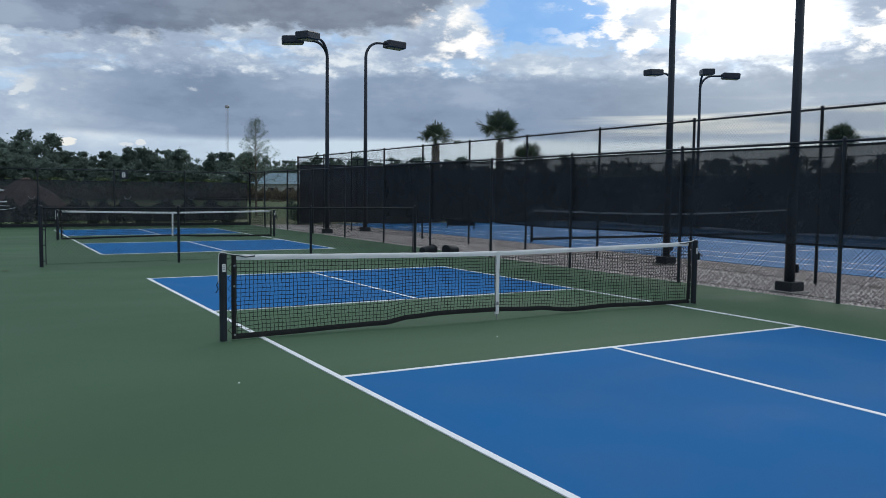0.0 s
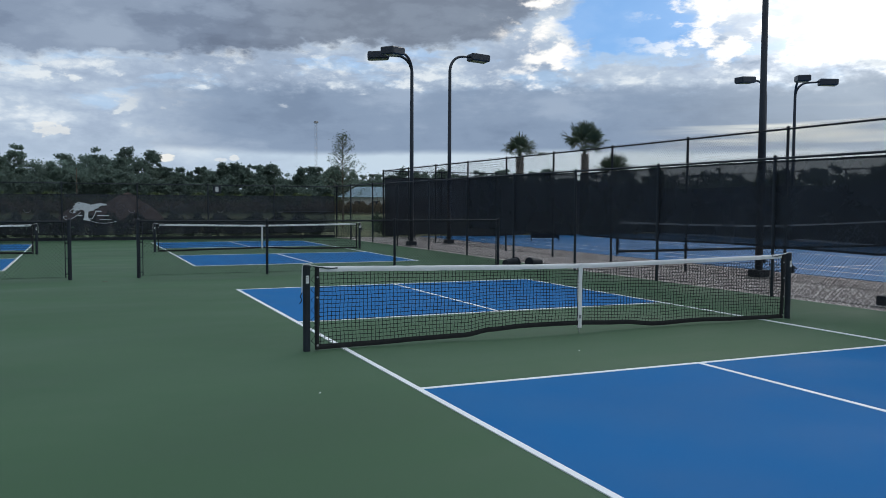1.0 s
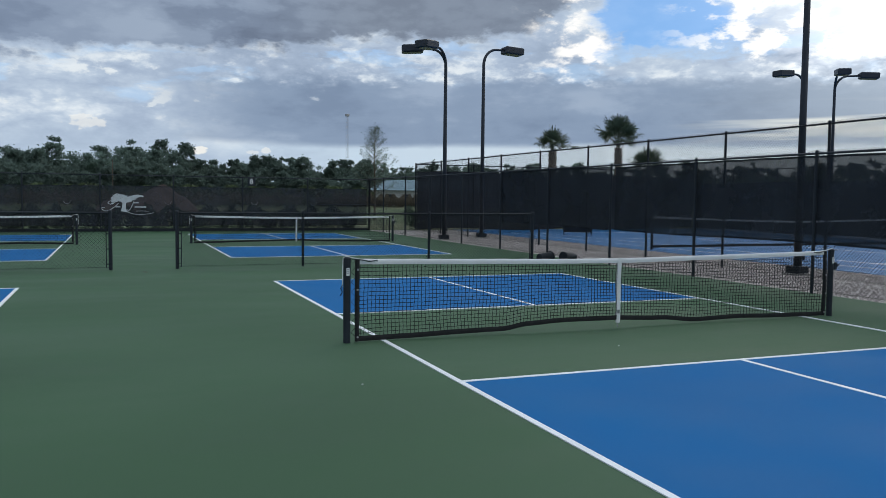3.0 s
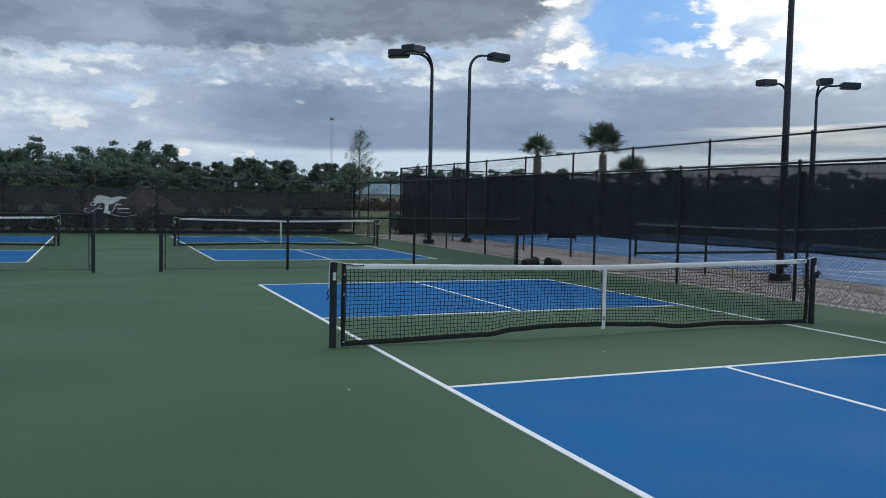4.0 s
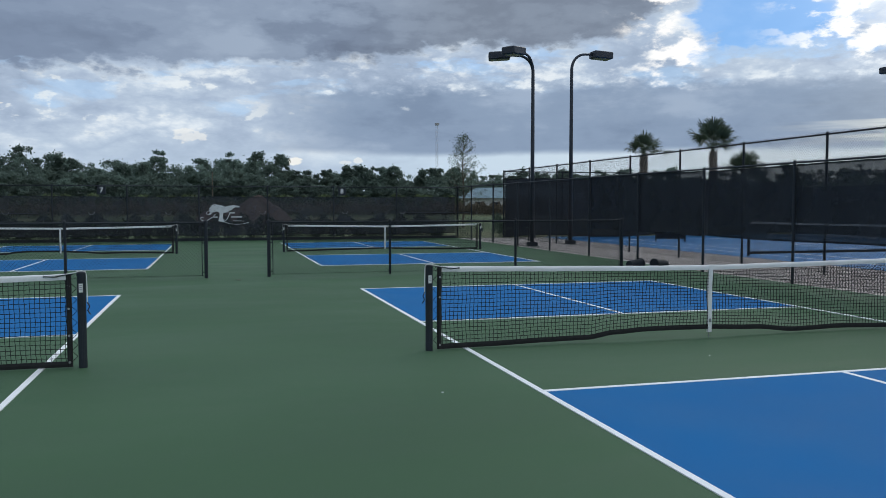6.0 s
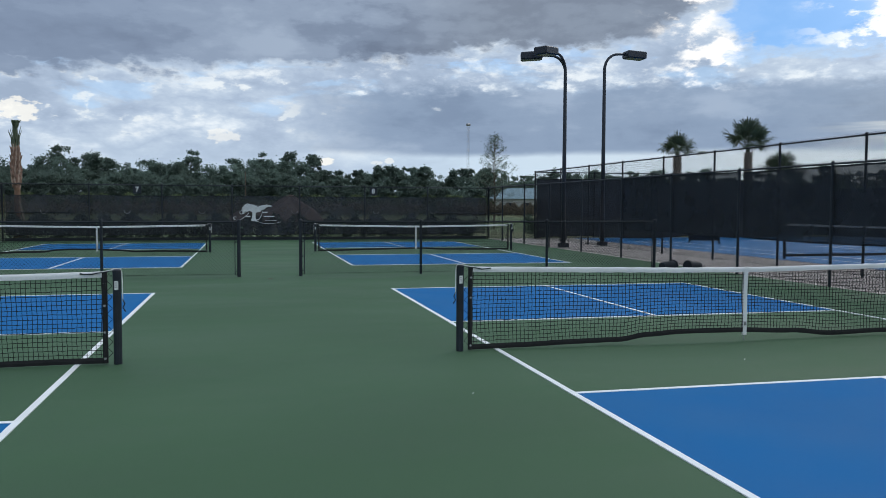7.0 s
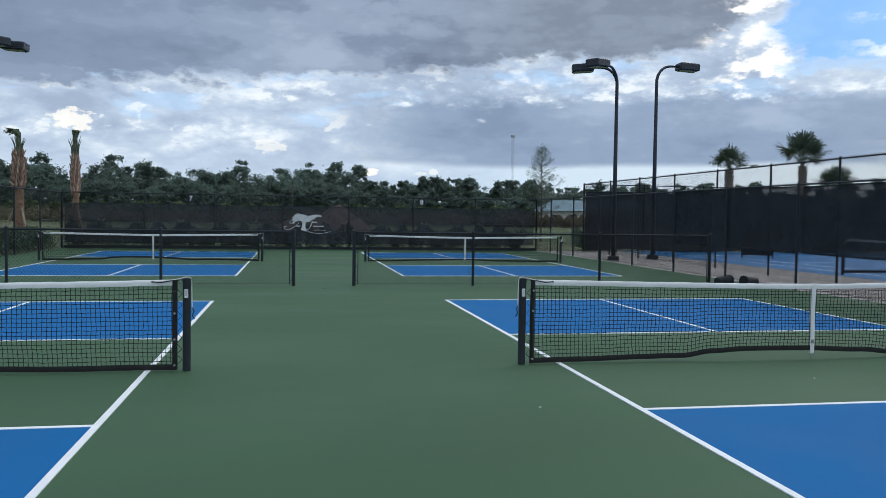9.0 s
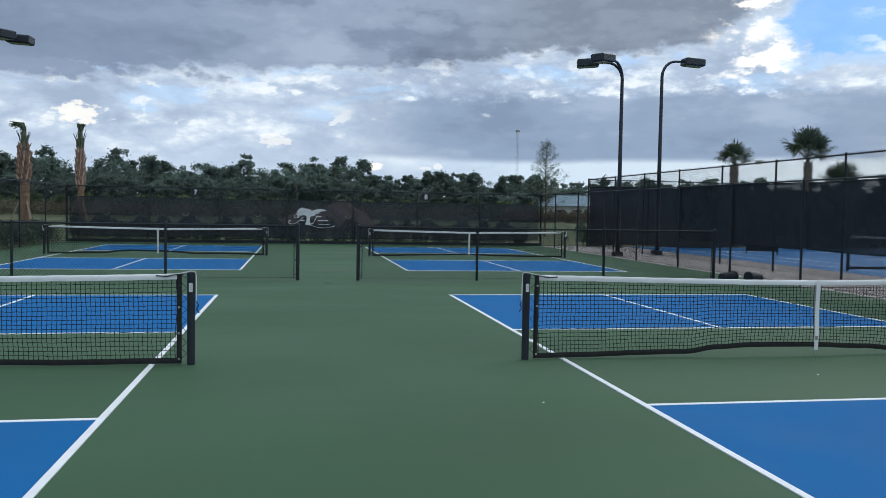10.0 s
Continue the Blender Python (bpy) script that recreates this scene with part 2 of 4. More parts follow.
SCREEN = material("black_windscreen_cloth", (0.046, 0.054, 0.066), 0.9, spread=0.18, scale=1.2, fine=45, alpha=0.84, spec=0.15)
MIDCLOTH = material("black_court_end_cloth", (0.060, 0.068, 0.080), 0.9, spread=0.18, scale=1.2, fine=45, alpha=0.80, spec=0.15)
DENSE = material("dense_black_windscreen", (0.046, 0.054, 0.066), 0.9, spread=0.18, scale=1.2, fine=45, alpha=0.965, spec=0.15)
LOGO = material("white_screen_print", (0.66, 0.69, 0.70), 0.8, spread=0.12, scale=6, fine=40)
GRASS = material("rough_grass", (0.068, 0.108, 0.036), 0.9, spread=0.35, scale=1.5, fine=14, bump=0.8, bump_scale=30,
                 stain=(0.22, 0.18, 0.10), stain_scale=0.03, stain_amount=1.0)
GRAVEL = material("pale_gravel", (0.42, 0.385, 0.36), 0.9, spread=0.35, scale=2, fine=30, bump=1.0, bump_scale=38)
STONES = material("gravel_stones", (0.44, 0.39, 0.37), 0.9, spread=0.4, scale=14, fine=60)
CONCRETE = material("concrete", (0.34, 0.33, 0.31), 0.85, spread=0.15, scale=4, bump=0.4)
LENS = material("lamp_lens", (0.07, 0.075, 0.08), 0.25, spread=0.05)
STEEL = material("dull_steel", (0.35, 0.35, 0.36), 0.45, metal=0.8, spread=0.1)
BARK = material("grey_bark", (0.11, 0.09, 0.07), 0.9, spread=0.35, scale=8, bump=0.8, bump_scale=40)
LEAF = material("dark_leaves", (0.070, 0.114, 0.076), 0.6, spread=0.35, scale=0.25, fine=3, translucent=0.25)
# distance haze is put into this leaf colour: paler and bluer than LEAF
WOODLEAF = material("hazy_woodland_leaves", (0.135, 0.190, 0.158), 0.7, spread=0.30, scale=0.06, fine=0.5, translucent=0.5, spec=0.3)
LEAFLIGHT = material("light_leaves", (0.105, 0.150, 0.060), 0.6, spread=0.35, scale=0.6, fine=6, translucent=0.3)
PALMLEAF = material("palm_fronds", (0.078, 0.108, 0.070), 0.5, spread=0.3, scale=2, fine=12, translucent=0.2)
PALMTRUNK = material("palm_bark", (0.26, 0.155, 0.100), 0.9, spread=0.4, scale=5, fine=30, bump=1.0, bump_scale=25, axis_scale=(1, 1, 2.5))
GREYPALM = material("grey_palm_bark", (0.17, 0.145, 0.12), 0.9, spread=0.4, scale=5, fine=30, bump=1.0, bump_scale=25, axis_scale=(1, 1, 2.5))
GREYBOOT = material("grey_leaf_stubs", (0.19, 0.165, 0.14), 0.9, spread=0.4, scale=6, fine=40)
PALEHUSK = material("pale_husk_edges", (0.42, 0.32, 0.26), 0.9, spread=0.35, scale=6, fine=40)
TIEDLEAF = material("tied_fronds", (0.150, 0.185, 0.120), 0.6, spread=0.3, scale=3, fine=14, translucent=0.2)
DRYBOOT = material("dry_palm_boots", (0.25, 0.155, 0.115), 0.9, spread=0.4, scale=6, fine=40)
DRYBRUSH = material("dry_brush", (0.15, 0.125, 0.085), 0.9, spread=0.35, scale=0.5, fine=4)
SOIL = material("brown_soil", (0.15, 0.11, 0.10), 0.95, spread=0.25, scale=1.0, fine=9, bump=0.8, bump_scale=6)
LUMBER = material("raw_lumber", (0.34, 0.28, 0.20), 0.8, spread=0.2, scale=5, axis_scale=(1, 1, 0.1))
ROOF = material("blue_metal_roof", (0.20, 0.32, 0.38), 0.45, metal=0.2, spread=0.08, scale=1)
STUCCO = material("pale_stucco", (0.62, 0.62, 0.60), 0.9, spread=0.08, scale=1.5)
GLASS = material("dark_window_glass", (0.03, 0.04, 0.05), 0.1, spread=0.02)


# ---- mesh tools ----
class Geo:
    """Vertices and faces of one mesh."""

    def __init__(self):
        self.v, self.f = [], []

    def add(self, verts, faces):
        o = len(self.v)
        self.v.extend([tuple(p) for p in verts])
        self.f.extend([tuple(o + i for i in f) for f in faces])
        return self

    def box(self, c, s, bevel=0.0, m=None):
        """A box with bevelled edges round its upright axis and at top and bottom."""
        hx, hy, hz = s[0] / 2, s[1] / 2, s[2] / 2
        if bevel <= 0:
            ring = [(-hx, -hy), (hx, -hy), (hx, hy), (-hx, hy)]
            levels = [(-hz, 0), (hz, 0)]
        else:
            b = min(bevel, hx * 0.9, hy * 0.9, hz * 0.9)
            ring = [(-hx + b, -hy), (hx - b, -hy), (hx, -hy + b), (hx, hy - b), (hx - b, hy), (-hx + b, hy), (-hx, hy - b), (-hx, -hy + b)]
            levels = [(-hz, b), (-hz + b, 0), (hz - b, 0), (hz, b)]
        n = len(ring)
        verts = []
        for z, inset in levels:
            for x, y in ring:
                verts.append((x * (1 - inset / hx), y * (1 - inset / hy), z))
        faces = [tuple(reversed(range(n))), tuple(range((len(levels) - 1) * n, len(levels) * n))]
        for k in range(len(levels) - 1):
            for i in range(n):
                j = (i + 1) % n
                faces.append((k * n + i, k * n + j, (k + 1) * n + j, (k + 1) * n + i))
        if m is not None:
            verts = [m @ Vector(p) for p in verts]
        verts = [(p[0] + c[0], p[1] + c[1], p[2] + c[2]) for p in verts]
        return self.add(verts, faces)

    def tube(self, pts, r, n=8, caps=True):
        """A round bar along points; r is one radius or one for each point."""
        pts = [Vector(p) for p in pts]
        rs = r if isinstance(r, (list, tuple)) else [r] * len(pts)
        verts, faces = [], []
        ref = None
        for i, p in enumerate(pts):
            t = (pts[min(i + 1, len(pts) - 1)] - pts[max(i - 1, 0)]).normalized()
            if ref is None:
                ref = Vector((1, 0, 0)) if abs(t.x) < 0.8 else Vector((0, 1, 0))
            a = (ref - t * ref.dot(t)).normalized()
            ref = a
            b = t.cross(a)
            for k in range(n):
                w = 2 * math.pi * k / n
                verts.append(p + (a * math.cos(w) + b * math.sin(w)) * rs[i])
        for i in range(len(pts) - 1):
            for k in range(n):
                j = (k + 1) % n
                faces.append((i * n + k, i * n + j, (i + 1) * n + j, (i + 1) * n + k))
        if caps:
            faces.append(tuple(reversed(range(n))))
            faces.append(tuple(range((len(pts) - 1) * n, len(pts) * n)))
        return self.add(verts, faces)

    def sheet(self, rows):
        """A sheet through rows of points."""
        w = len(rows[0])
        verts = [p for row in rows for p in row]
        faces = [(i * w + k, i * w + k + 1, (i + 1) * w + k + 1, (i + 1) * w + k) for i in range(len(rows) - 1) for k in range(w - 1)]
        return self.add(verts, faces)

    def mesh(self, name, mat, smooth=False):
        me = bpy.data.meshes.new(name)
        me.from_pydata(self.v, [], self.f)
        me.materials.append(mat)
        me.update()
        if smooth:
            me.polygons.foreach_set("use_smooth", [True] * len(me.polygons))
        return me


def thing(name, loc=(0, 0, 0), rz=0.0, label="", category="", group="", kind=""):
    ob = new(name)
    ob.empty_display_size = 0.1
    ob.matrix_world = pose(*loc, 0, 0, rz)
    return tagged(ob, label, category, group, kind)


def part(name, geo, mat, parent, label="", at=(0, 0, 0), rz=0.0, smooth=False):
    """One mesh under a thing or part; geo may be a mesh that is already made."""
    me = geo if isinstance(geo, bpy.types.Mesh) else geo.mesh(name, mat, smooth)
    ob = new(name, me)
    ob.parent = parent
    ob.matrix_basis = pose(*at, 0, 0, rz)
    return tagged(ob, label)


def single(name, geo, mat, loc=(0, 0, 0), rz=0.0, label="", category="", group="", kind="", smooth=False):
    ob = new(name, geo if isinstance(geo, bpy.types.Mesh) else geo.mesh(name, mat, smooth))
    ob.matrix_world = pose(*loc, 0, 0, rz)
    return tagged(ob, label, category, group, kind)


def slab(x0, y0, x1, y1, z0, z1):
    return Geo().box(((x0 + x1) / 2, (y0 + y1) / 2, (z0 + z1) / 2), (x1 - x0, y1 - y0, z1 - z0))


EYE_X, EYE_Y = -2.7, -8.6


def toward(bearing, distance, z=0.0):
    """A place on a compass bearing from the courts' walkway."""
    return (EYE_X + distance * math.sin(radians(bearing)), EYE_Y + distance * math.cos(radians(bearing)), z)


# ---- ground and courts ----
W, K, B = 6.096, 2.134, 6.705
FENCE_E, FENCE_T, FENCE_W, FENCE_N = 8.48, 10.72, -12.6, 29.0
g = Geo()
g.add([(-2500, -2500, -0.06), (2500, -2500, -0.06), (2500, 2500, -0.06), (-2500, 2500, -0.06)], [(0, 1, 2, 3)])
single("ground", g, GRASS, label="rough grass field with dry straw patches", category="ground", kind="structure")
single("court_slab", slab(FENCE_W - 0.1, -14, FENCE_E + 0.06, FENCE_N + 0.1, -0.15, 0.0), GREEN, label="green acrylic sports court surface", category="court floor", kind="structure")
single("gravel_strip", slab(FENCE_E + 0.06, -14, 12.95, FENCE_N + 0.4, -0.15, -0.012), GRAVEL, label="pale gravel strip between two fences", category="gravel", kind="structure")
single("tennis_slab", slab(12.95, -14, 40, FENCE_N + 0.4, -0.15, 0.0), TENNIS, label="light blue acrylic tennis court surface", category="court floor", kind="structure")


def paint_court(x0, yc, x1, xc):
    L = 0.055
    W = x1 - x0
    for s in (-1, 1):
        a, b = sorted((yc + s * K, yc + s * B))
        single("court_paint", slab(x0 + 0.01, a + 0.01, x0 + W - 0.01, b - 0.01, -0.01, 0.004), BLUE, label="blue painted pickleball service area", category="court paint", group="blue service areas", kind="structure")
        lines = [(x0, yc + s * B - (L if s > 0 else 0), x0 + W, yc + s * B + (0 if s > 0 else L)),
                 (x0 + L, yc + s * K - (0 if s > 0 else L), x0 + W - L, yc + s * K + (L if s > 0 else 0)),
                 (xc - L / 2, a + L, xc + L / 2, b - L)]
        for q in lines:
            single("court_line", slab(*q, -0.01, 0.008), LINE, label="white painted court line", category="court line", group="pickleball lines", kind="structure")
    for x in (x0, x0 + W - L):
        single("court_line", slab(x, yc - B + L, x + L, yc + B - L, -0.01, 0.0079), LINE, label="white painted court sideline", category="court line", group="pickleball lines", kind="structure")


LEFT_X, FAR_Y = -4.30 - W, 19.5
for yc in (0.0, FAR_Y):
    paint_court(-0.032, yc, W, W / 2)
    paint_court(LEFT_X, yc, -4.258, LEFT_X + W / 2)


# ---- pickleball nets ----
def lerp_list(table, x):
    for (a, u), (b, v) in zip(table, table[1:]):
        if x <= b:
            t = max(0.0, (x - a) / (b - a))
            t = t * t * (3 - 2 * t)
            return u + (v - u) * t
    return table[-1][1]


def pickleball_net(x0, yc, hem, detail, seed, winch_side=1):
    """A net with its posts; hem: height of the bottom edge along the net from its left post."""
    rng = random.Random(seed)
    xl, xr = -0.43, W + 0.43
    net = thing("pickleball_net", (x0, yc, 0), label="black pickleball net with white top band on black posts", category="sports net", group="pickleball nets")
    span = xr - xl

    def top(x):
        u = (x - W / 2) / (W / 2 + 0.3)
        return 0.862 + 0.05 * min(1.0, abs(u)) ** 1.3

    def bow(x, z):
        return 0.012 * math.sin(x * 1.7 + seed) + 0.010 * math.sin(x * 5.1 + z * 6 + seed) + 0.03 * math.sin(math.pi * (x - xl) / span) * (0.9 - z)

    a, b = xl + 0.10, xr - 0.10
    cord = Geo()
    step = 0.045 * detail
    count = int((b - a) / step)
    rows = int(0.82 / step)
    wob = [[(rng.gauss(0, 0.0018), rng.gauss(0, 0.0017)) for _ in range(rows + 1)] for _ in range(count + 1)]

    def knot(i, k):
        x = a + (b - a) * i / count
        lo, hi = lerp_list(hem, x) + 0.05, top(x) - 0.045
        z = lo + (hi - lo) * k / rows
        dx, dz = wob[i][k]
        drift = (0.010 * math.sin(x * 2.3 + seed) + 0.006 * math.sin(z * 13 + x * 1.3)) * (1 - k / rows)
        return (x + dx + drift, bow(x, z), z + dz)

    r = 0.0034 * (1.0 if detail == 1 else 1.2)
    for i in range(count + 1):
        cord.tube([knot(i, k) for k in range(rows + 1)], r, 3, False)
    for k in range(rows + 1):
        cord.tube([knot(i, k) for i in range(count + 1)], r, 3, False)
    part("net_mesh", cord, NETCORD, net, "black knotted net cord")
    # folded white band at the top
    xs = [a + (b - a) * i / 90 for i in range(91)]
    band = Geo()
    prof = [(-0.006, -0.055), (-0.009, -0.03), (-0.008, -0.004), (0, 0.003), (0.008, -0.004), (0.009, -0.03), (0.006, -0.055)]
    band.sheet([[(x, p[0] + bow(x, 0.9) + 0.002 * math.sin(x * 31 + seed), top(x) + p[1] + 0.0015 * math.sin(x * 23)) for p in prof] for x in xs])
    part("top_band", band, BAND, net, "white vinyl top band", smooth=True)
    low = Geo()
    hp = [(-0.006, 0.055), (-0.010, 0.03), (-0.007, 0.0), (0.007, 0.0), (0.010, 0.03), (0.006, 0.055)]
    low.sheet([[(x, p[0] + bow(x, 0.05), max(0.010, lerp_list(hem, x)) + p[1]) for p in hp] for x in xs])
    part("bottom_hem", low, HEM, net, "black fabric hem hanging in a wavy line")
    # centre strap with buckle and floor anchor
    strap = Geo().sheet([[(W / 2 - 0.026, bow(W / 2, z) - 0.013, z), (W / 2 + 0.026, bow(W / 2, z) - 0.013, z)] for z in (0.86, 0.6, 0.4, 0.2, 0.06)])
    strap.sheet([[(W / 2 + 0.026, bow(W / 2, z) + 0.013, z), (W / 2 - 0.026, bow(W / 2, z) + 0.013, z)] for z in (0.86, 0.6, 0.4, 0.2, 0.06)])
    strap.box((W / 2, bow(W / 2, 0.86), 0.866), (0.052, 0.030, 0.006))
    sp = part("centre_strap", strap, BAND, net, "white webbing centre strap")
    part("buckle", Geo().box((W / 2, bow(W / 2, 0.2) - 0.016, 0.20), (0.034, 0.006, 0.045), 0.004), STEEL, sp, "small metal buckle")
    part("floor_anchor", Geo().tube([(W / 2, 0.02, 0.0), (W / 2, 0.02, 0.065)], 0.006, 8), STEEL, sp)
    for side, xp in ((-1, xl), (1, xr)):
        post = Geo().tube([(xp, 0, 0), (xp, 0, 0.90)], 0.040, 16)
        po = part("post", post, BLACK, net, smooth=False)
        cap = Geo().tube([(xp, 0, 0.90), (xp, 0, 0.925), (xp, 0, 0.938)], [0.044, 0.044, 0.030], 16)
        part("post_cap", cap, BLACK, po)
        xe = xp - side * 0.115
        sleeve = part("end_sleeve", Geo().tube([(xe, bow(xe, 0), max(0.012, lerp_list(hem, xe))), (xe, bow(xe, 0.5), 0.45), (xe, bow(xe, 0.9), top(xe) - 0.005)], 0.026, 10), HEM, net, "black fabric end sleeve round a rod")
        for z in (0.06, 0.32, 0.58, 0.80):
            part("grommet", Geo().tube([(xe, bow(xe, z) - 0.024, z), (xe, bow(xe, z) - 0.029, z)], 0.012, 10), STEEL, sleeve, "brass-coloured eyelet")
        lace = Geo()
        pts = []
        for q in range(15):
            z = 0.06 + 0.055 * q
            pts.append((xp - side * 0.042, -0.02, z) if q % 2 else (xe + side * 0.018, -0.012, z))
        lace.tube(pts, 0.004, 5, False)
        part("lacing_cord", lace, NETCORD, net)
        # cable from the band over the post, and its loose end
        cable = Geo().tube([(xe - side * 0.14, bow(xe, 0.9) - 0.012, top(xe) - 0.012), (xe, -0.012, top(xe) + 0.004), (xp - side * 0.03, -0.01, 0.936), (xp, -0.006, 0.944), (xp + side * 0.035, -0.004, 0.934), (xp + side * 0.047, -0.004, 0.90), (xp + side * 0.050, -0.006, 0.80), (xp + side * 0.053, -0.010, 0.62)], 0.0055, 6)
        part("tension_cable", cable, WHITE, net, "white coated net cable")
        part("cable_hook", Geo().tube([(xe - side * 0.22, bow(xe, 0.9) - 0.018, top(xe) - 0.016), (xe - side * 0.20, bow(xe, 0.9) - 0.019, top(xe) - 0.018), (xe - side * 0.12, bow(xe, 0.9) - 0.020, top(xe) - 0.024), (xe - side * 0.05, bow(xe, 0.9) - 0.020, top(xe) - 0.008), (xe + side * 0.05, -0.02, top(xe) + 0.004)], [0.011, 0.006, 0.006, 0.006, 0.006], 6), BLACK, net)
        if side == winch_side:
            wn = part("winch", Geo().box((xp + side * 0.062, 0, 0.70), (0.06, 0.07, 0.11), 0.012), BLACK, po, "black net winch")
            part("crank", Geo().tube([(xp + side * 0.08, 0, 0.71), (xp + side * 0.15, 0, 0.715), (xp + side * 0.155, 0, 0.69)], 0.010, 8), BLACK, wn)
        else:
            tie = Geo().tube([(xp + side * 0.050, -0.01, 0.64), (xp + side * 0.075, -0.02, 0.60), (xp + side * 0.055, -0.02, 0.56), (xp + side * 0.08, -0.015, 0.52)], 0.006, 6)
            part("cable_tie", tie, BLACK, po)
        st = part("sticker", Geo().box((xp, -0.0415, 0.78), (0.036, 0.004, 0.085), 0.0015), WHITE, po, "small white label with faded print")
        for q in range(3):
            part("print_bar", Geo().box((xp, -0.0437, 0.805 - 0.02 * q), (0.026, 0.001, 0.008)), STEEL, st)
    return net


HEM_A = [(-0.43, 0.0), (0.2, 0.012), (0.9, 0.028), (1.45, 0.032), (1.8, 0.082), (2.2, 0.10), (2.95, 0.096), (3.7, 0.065), (4.25, 0.02), (4.9, 0.032), (5.6, 0.02), (6.6, 0.0)]
HEM_B = [(-0.43, 0.0), (2.0, 0.04), (3.0, 0.06), (4.2, 0.02), (5.6, 0.008), (6.6, 0.0)]
pickleball_net(0.0, 0.0, HEM_A, 1, 1, 1)
pickleball_net(LEFT_X - 0.04, 0.0, HEM_B, 1, 2, -1)
pickleball_net(0.0, FAR_Y, HEM_B, 1.4, 3, 1)
pickleball_net(LEFT_X, FAR_Y, HEM_A, 1.4, 4, -1)


# ---- chain-link fences ----
POST_MESHES = {}


def fence(name, p0, p1, posts, height, label, diamond=0.078, wire=0.0029, rail_r=0.021, post_r=0.030, end_r=0.038, mid=None, group="chain-link fences", bottom_gap=0.03, base_strip=0.0):
    """A fence from p0 to p1; posts: distances along it."""
    p0, p1 = Vector((*p0, 0)), Vector((*p1, 0))
    length = (p1 - p0).length
    turn = math.degrees(math.atan2(p1.y - p0.y, p1.x - p0.x))
    ob = thing(name, p0, turn, label, "fence", group)
    for i, s in enumerate(posts):
        end = i in (0, len(posts) - 1)
        key = (round(height, 2), end)
        if key not in POST_MESHES:
            r = end_r if end else post_r
            pm = Geo().tube([(0, 0, -0.05), (0, 0, height)], r, 12).mesh("post", BLACK)
            h2 = height + 0.012
            cm = Geo().tube([(0, 0, height - 0.03), (0, 0, h2), (0, 0, h2 + 0.02), (0, 0, h2 + 0.032)], [r * 1.16, r * 1.16, r * 0.85, r * 0.3], 12).mesh("post_cap", BLACK)
            POST_MESHES[key] = (pm, cm)
        pm, cm = POST_MESHES[key]
        po = part("post", pm, None, ob, at=(s, 0, 0))
        part("post_cap", cm, None, po)
    part("top_rail", Geo().tube([(0, 0, height - 0.02), (length, 0, height - 0.02)], rail_r, 10), BLACK, ob)
    part("tension_wire", Geo().tube([(0, -0.03, bottom_gap + 0.03), (length, -0.03, bottom_gap + 0.03)], 0.003, 5), VINYL, ob)
    for (s0, s1, z) in (mid or []):
        part("middle_rail", Geo().tube([(s0, 0, z), (s1, 0, z)], rail_r * 0.8, 8), BLACK, ob)
    link = Geo()
    z0, z1 = bottom_gap, height + 0.032
    hh = z1 - z0
    n = int((length + hh) / diamond)
    for sign in (1, -1):
        y = -0.033 - 0.004 * (sign > 0)
        for i in range(n + 1):
            s = i * diamond - (hh if sign > 0 else 0)
            a, b = (s, z0), (s + sign * hh, z1)
            # clip to the fence's length
            sa, sb = a[0], b[0]
            lo, hi = 0.0, 1.0
            d = sb - sa
            t0, t1 = sorted(((0 - sa) / d, (length - sa) / d))
            lo, hi = max(lo, t0), min(hi, t1)
            if hi - lo < 0.004:
                continue
            q0 = (sa + d * lo, y, z0 + hh * lo)
            q1 = (sa + d * hi, y, z0 + hh * hi)
            link.tube([q0, q1], wire, 3, False)
    part("chain_link", link, VINYL, ob, "black vinyl-coated diamond mesh")
    # flat bars and bands that hold the mesh to the end posts
    for s0, sg in ((0.0, 1), (length, -1)):
        bar = part("tension_bar", Geo().box((s0 + sg * (end_r + 0.045), -0.035, height / 2), (0.018, 0.010, height - 0.08), 0.002), BLACK, ob)
        nb = 4 if height < 2 else 6
        for k in range(nb):
            z = 0.12 + (height - 0.26) * k / (nb - 1)
            part("brace_band", Geo().box((s0 + sg * (end_r * 0.5 + 0.02), -0.036, z), (end_r + 0.05, 0.016, 0.026), 0.003), BLACK, bar)
    if base_strip:
        part("base_board", Geo().box((length / 2, -0.05, base_strip / 2), (length - 0.1, 0.03, base_strip), 0.004), BLACK, ob, "dark board along the foot of the fence")
    return ob


def steps(a, b, by):
    out, s = [], a
    while s < b - 0.6:
        out.append(s)
        s += by
    return out + [b]


# low dividers between the near and the far courts
LOW_Y = 9.855
fence("low_fence", (-1.52, LOW_Y), (7.06, LOW_Y), [0, 2.72, 5.78, 8.58], 1.22, "low black chain-link divider fence across the courts", group="low divider fences")
fence("low_fence", (-2.85, LOW_Y), (-11.7, LOW_Y), [0, 2.80, 5.87, 8.85], 1.22, "low black chain-link divider fence across the courts", group="low divider fences")
# tall perimeter
S0 = -10.45
fence("perimeter_fence", (FENCE_E, S0), (FENCE_E, FENCE_N), [0, 3.15, 6.30, 9.45, 12.65, 15.81, 18.95, 22.07, 25.10, 28.20, 31.30, 34.2, 37.2, FENCE_N - S0], 2.44, "tall black chain-link fence along the courts", mid=[(37.2, FENCE_N - S0, 1.22)])
